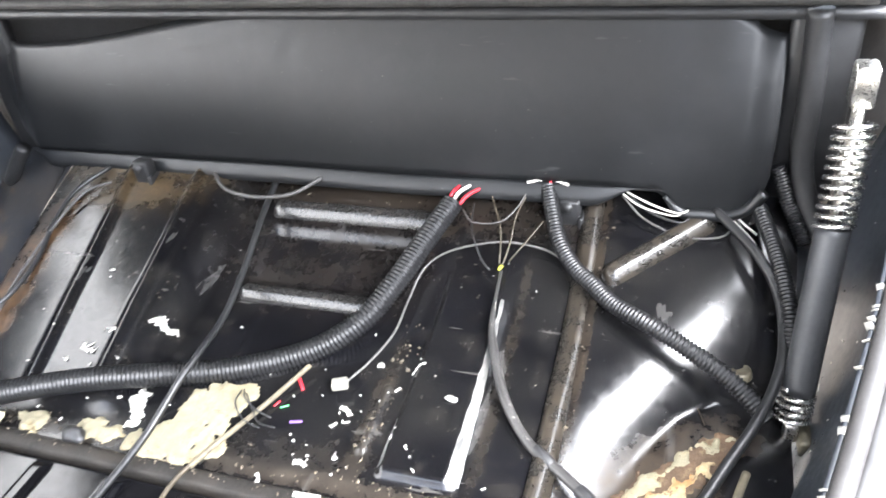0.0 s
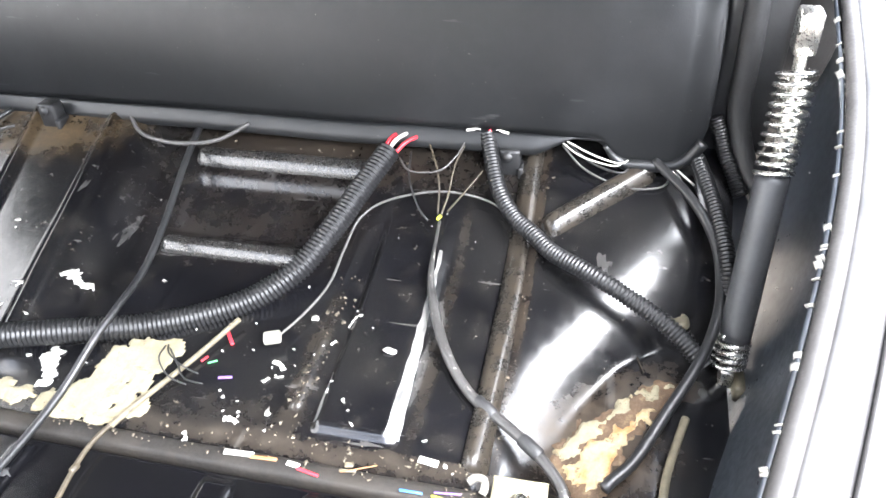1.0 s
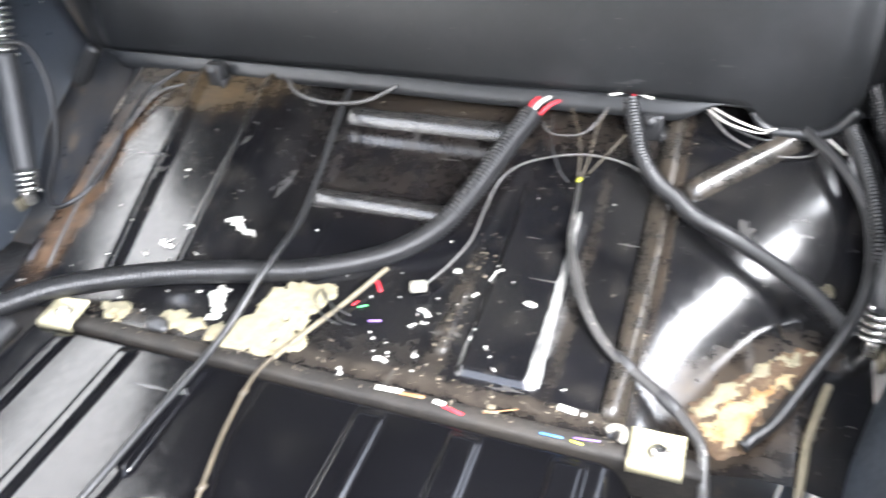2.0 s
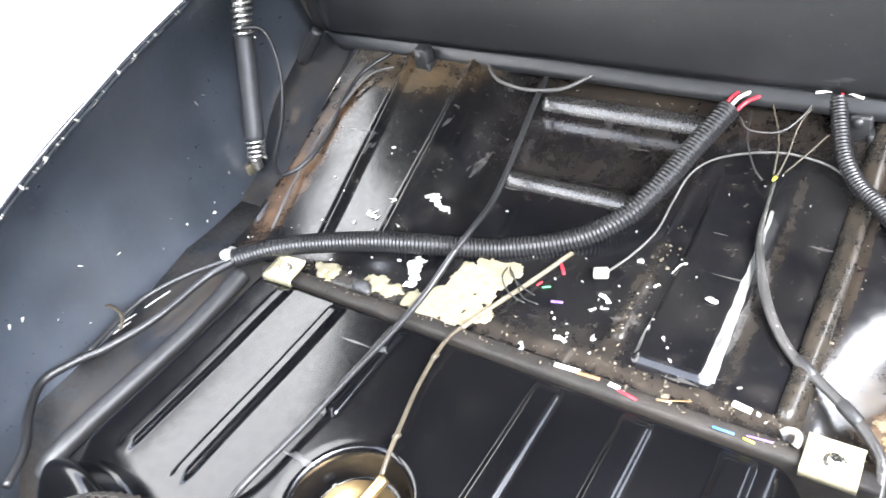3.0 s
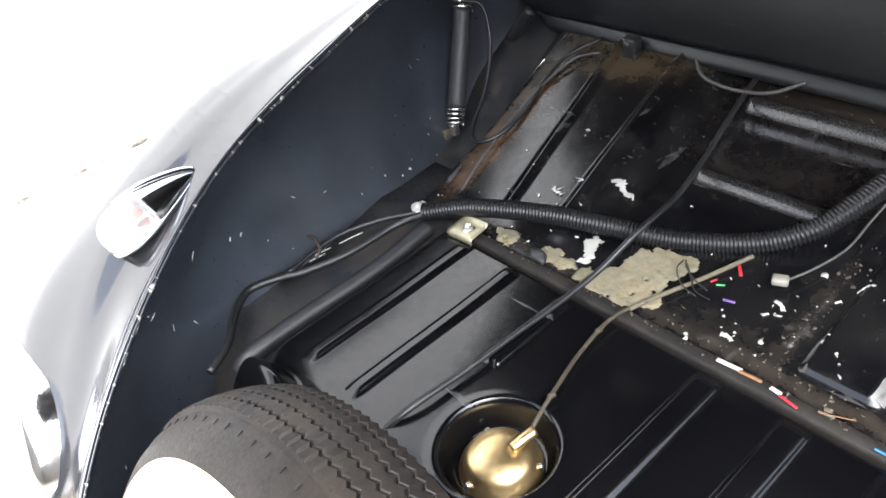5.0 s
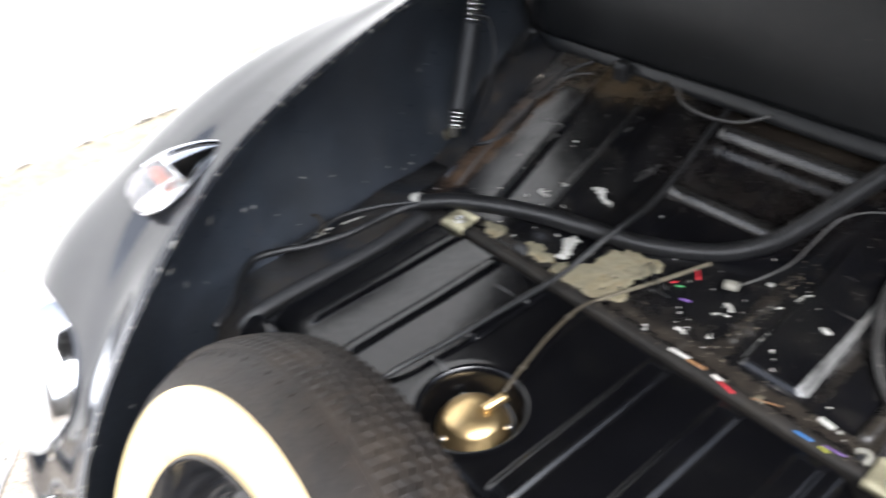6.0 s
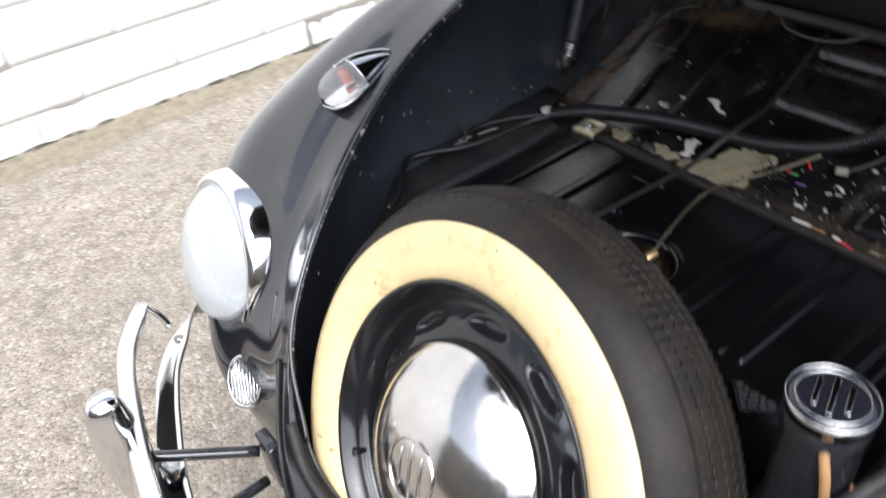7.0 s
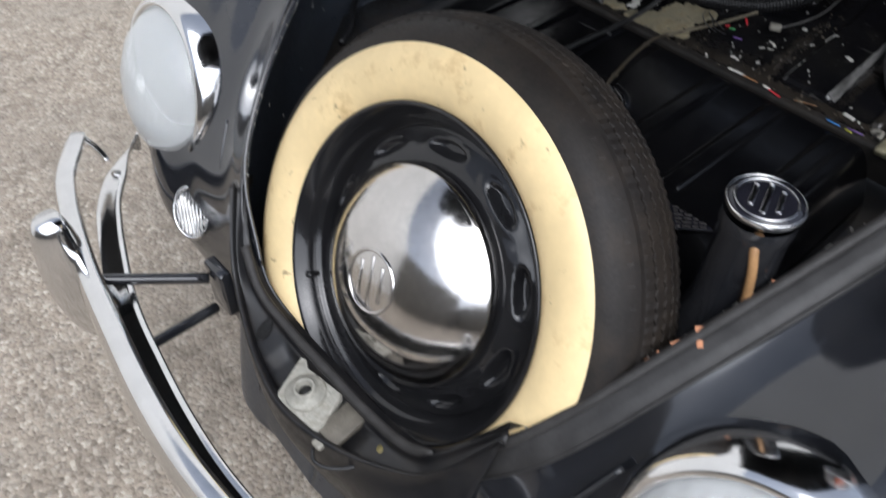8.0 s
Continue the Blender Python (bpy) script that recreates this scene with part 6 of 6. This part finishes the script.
tank_clamp(0.330, 0.7415, radians(1), "pale gold plated tank clamp with a steel bolt")
tank_clamp(-0.266, 0.7395, radians(4), "pale gold plated tank clamp with a bolt beside the conduit end")
clipw = thing("cable_clip", "ivory plastic cable clip beside the tank clamp", "clip", at=(0.2985, 0.7475, 0.7045))
part("hook", tube([(-0.009, 0.005, 0.001), (-0.004, 0.008, 0.004), (0.003, 0.006, 0.006), (0.005, -0.001, 0.006), (0.003, -0.008, 0.003)], 0.0032, 10, 0.003), PLATE, clipw)
for x, y, w, d, a, mat, label in ((0.101, 0.7425, 0.036, 0.010, 0.1, FLAKE, "white plastic strip scrap"), (0.123, 0.742, 0.032, 0.007, 0.1, ORANGEW, "orange leaf scrap"), (0.149, 0.741, 0.016, 0.009, -0.1, WHITEW, "white wire scrap"),
                                 (0.163, 0.7365, 0.028, 0.0055, -0.15, REDW, "red wire scrap"), (0.248, 0.7355, 0.026, 0.0042, 0.05, BLUEW, "blue wire scrap"), (0.276, 0.7395, 0.03, 0.0036, 0.15, PURPLEW, "dark violet wire scrap"), (0.269, 0.7345, 0.014, 0.0045, -0.1, YELLOWW, "yellow wire scrap"),
                                 (0.202, 0.7475, 0.042, 0.0024, 0.45, ORANGEW, "orange straw scrap"), (0.194, 0.744, 0.02, 0.006, 0.2, TANLIGHT, "tan straw scrap"), (0.192, 0.752, 0.01, 0.01, 0.3, TANLIGHT, "tan crumb"), (0.254, 0.7665, 0.024, 0.013, -0.1, FLAKE, "white paint flake"),
                                 (0.035, 0.829, 0.013, 0.004, 0.6, GREENW, "green wire scrap"), (0.026, 0.831, 0.012, 0.005, 1.2, REDW, "red wire scrap"), (0.054, 0.815, 0.018, 0.006, 0.3, PURPLEW, "violet wire scrap"), (0.04, 0.857, 0.026, 0.007, -0.9, REDW, "red wire scrap under the conduit"),
                                 (0.415, 0.905, 0.03, 0.0018, 1.9, TANWIRE, "pale straw on the dome")):
    t = thing("scrap", label + " lying on the floor", "scrap", at=(x, y, max(floor_height(x, y), 0.7038 if y < 0.75 else 0) + 0.0015))
    part("strip", block((w * 0.7, d * 0.5, 0.0016), (0, 0, 0), 0.0007, Matrix.Rotation(a, 3, "Z") @ Matrix.Rotation(0.05, 3, "Y")), mat, t)


def flakes(count, where, height, seed, size=(0.0012, 0.0045), normal=None):
    rnd = random.Random(seed)
    bm = bmesh.new()
    for _ in range(count):
        x, y = where(rnd)
        r = size[0] + (size[1] - size[0]) * rnd.random() ** 2.5
        z = height(x, y) + 0.0012
        n = rnd.randint(7, 11)
        tl = rnd.uniform(-0.3, 0.3)
        st, ro = rnd.uniform(0.3, 0.9), rnd.uniform(0, 3.1)
        top = []
        for k in range(n):
            a = 2 * math.pi * k / n
            q = r * rnd.choice((0.3, 0.55, 0.8, 1.0, 1.45))
            dx, dy = q * math.cos(a), q * st * math.sin(a)
            dx, dy = dx * math.cos(ro) - dy * math.sin(ro), dx * math.sin(ro) + dy * math.cos(ro)
            top.append(bm.verts.new((x + dx, y + dy, z + tl * dx + 0.0006)))
        low = [bm.verts.new(v.co - Vector((0, 0, 0.0011))) for v in top]
        bm.faces.new(top)
        for k in range(n):
            bm.faces.new((top[k], low[k], low[(k + 1) % n], top[(k + 1) % n]))
    return bm


def along_front(r):
    return (r.gauss(0.08, 0.13), 0.757 + abs(r.gauss(0, 0.035)))


tagged(part("paint_flakes", flakes(26, along_front, floor_height, 2, (0.0008, 0.0035)), FLAKE), "white paint flakes scattered on the luggage floor", "paint flakes", kind="stuff")
tagged(part("paint_flakes", flakes(14, lambda r: (r.gauss(0.09, 0.045), r.gauss(0.815, 0.04)), floor_height, 4, (0.001, 0.006)), FLAKE), "white paint flakes scattered on the luggage floor", "paint flakes", kind="stuff")
tagged(part("paint_flakes", flakes(30, lambda r: (r.uniform(-0.42, 0.42), r.uniform(0.77, 1.05)), floor_height, 6, (0.0008, 0.003)), FLAKE), "white paint flakes scattered on the luggage floor", "paint flakes", kind="stuff")
tagged(part("paint_flakes", flakes(9, lambda r: (r.gauss(-0.19, 0.025), r.gauss(0.845, 0.015)), floor_height, 9, (0.003, 0.007)), FLAKE), "large white paint flakes on the footwell hump", "paint flakes", kind="stuff")


def big_flake(points, width, seed, label):
    """A curled, ragged flake of old paint along a short line."""
    rnd = random.Random(seed)
    pts = resample(spline([(x, y, floor_height(x, y)) for x, y in points], 6), 0.0016)
    c = pts[len(pts) // 2]
    rows = []
    for i, p in enumerate(pts):
        t = (pts[min(i + 1, len(pts) - 1)] - pts[max(i - 1, 0)]).normalized()
        side = Vector((-t.y, t.x, 0)) * width * rnd.uniform(0.35, 1.1)
        lift = Vector((0, 0, 0.0012 + 0.0012 * rnd.random()))
        rows.append([p - c - side * rnd.uniform(0.6, 1.2) + lift * 0.6, p - c + lift, p - c + side * rnd.uniform(0.6, 1.2) + lift * 0.7])
    t = thing("paint_flake", label, "paint flake", "large paint flakes", at=c)
    part("flake", thick(sheet(rows), 0.0006), FLAKE, t, flat=True)


for pts, w, label in (([(-0.154, 0.886), (-0.146, 0.893), (-0.136, 0.888), (-0.126, 0.894)], 0.0105, "ragged white paint flake on the footwell hump"), ([(0.043, 0.757), (0.048, 0.75), (0.047, 0.744), (0.053, 0.738)], 0.0028, "crooked white paint flake by the floor lip"),
                      ([(0.071, 0.774), (0.078, 0.776), (0.085, 0.772)], 0.004, "white paint flake near the floor lip"), ([(0.147, 0.888), (0.153, 0.896), (0.160, 0.898)], 0.0018, "thin white paint flake on the floor pad"), ([(0.137, 0.866), (0.141, 0.872)], 0.002, "thin white paint flake on the floor pad"),
                      ([(0.103, 0.832), (0.098, 0.838), (0.089, 0.84)], 0.0035, "white paint flake beside the connector"), ([(-0.215, 0.846), (-0.206, 0.843), (-0.199, 0.846)], 0.004, "small white paint flake on the footwell hump")):
    big_flake(pts, w, len(label), label)
# crumbs of dirt and rubber along the lip and beside the ribs
def crumbs_at(r):
    q = r.random()
    if q < 0.5:
        return (r.uniform(-0.28, 0.34), 0.756 + abs(r.gauss(0, 0.01)))
    if q < 0.7:
        return (r.gauss(0.13, 0.006), r.uniform(0.76, 0.95))
    if q < 0.85:
        return (r.gauss(0.305, 0.006), r.uniform(0.78, 1.08))
    return (r.uniform(-0.1, 0.28), 1.08 + r.gauss(0, 0.008))


tagged(part("crumbs", flakes(260, crumbs_at, floor_height, 15, (0.0006, 0.0026)), CRUMB), "brown crumbs of dirt along the floor lip and ribs", "dirt crumbs", kind="stuff")
tagged(part("crumbs", flakes(70, lambda r: (r.uniform(-0.28, 0.34), r.uniform(0.7385, 0.7465)), lambda x, y: 0.7036, 16, (0.0006, 0.0022)), CRUMB), "brown crumbs of dirt on the floor lip", "dirt crumbs", kind="stuff")

# orange primer chips along the opening's edge, on the driver's side
rnd = random.Random(77)
bm = bmesh.new()
for k in range(22):
    y = rnd.choice((0.15, 0.16, 0.225, 0.24, 0.275, 0.285, 0.29, 0.3, 0.36)) + rnd.uniform(-0.012, 0.012)
    ex, ez = ramp(y, [p[1] for p in edge_of(1)[2:]], [p[0] for p in edge_of(1)[2:]]), ramp(y, [p[1] for p in edge_of(1)[2:]], [p[2] for p in edge_of(1)[2:]])
    block((rnd.uniform(0.003, 0.006), rnd.uniform(0.004, 0.012), 0.0015), (ex + rnd.choice((0.006, 0.018)), y, ez + 0.0102), 0, Matrix.Rotation(radians(31), 3, "X") @ Matrix.Rotation(rnd.uniform(-1, 1), 3, "Z"), bm)
tagged(part("primer_chips", bm, CHIP, flat=True), "orange primer chips stuck along the black rubber strip", "paint chips", kind="stuff")
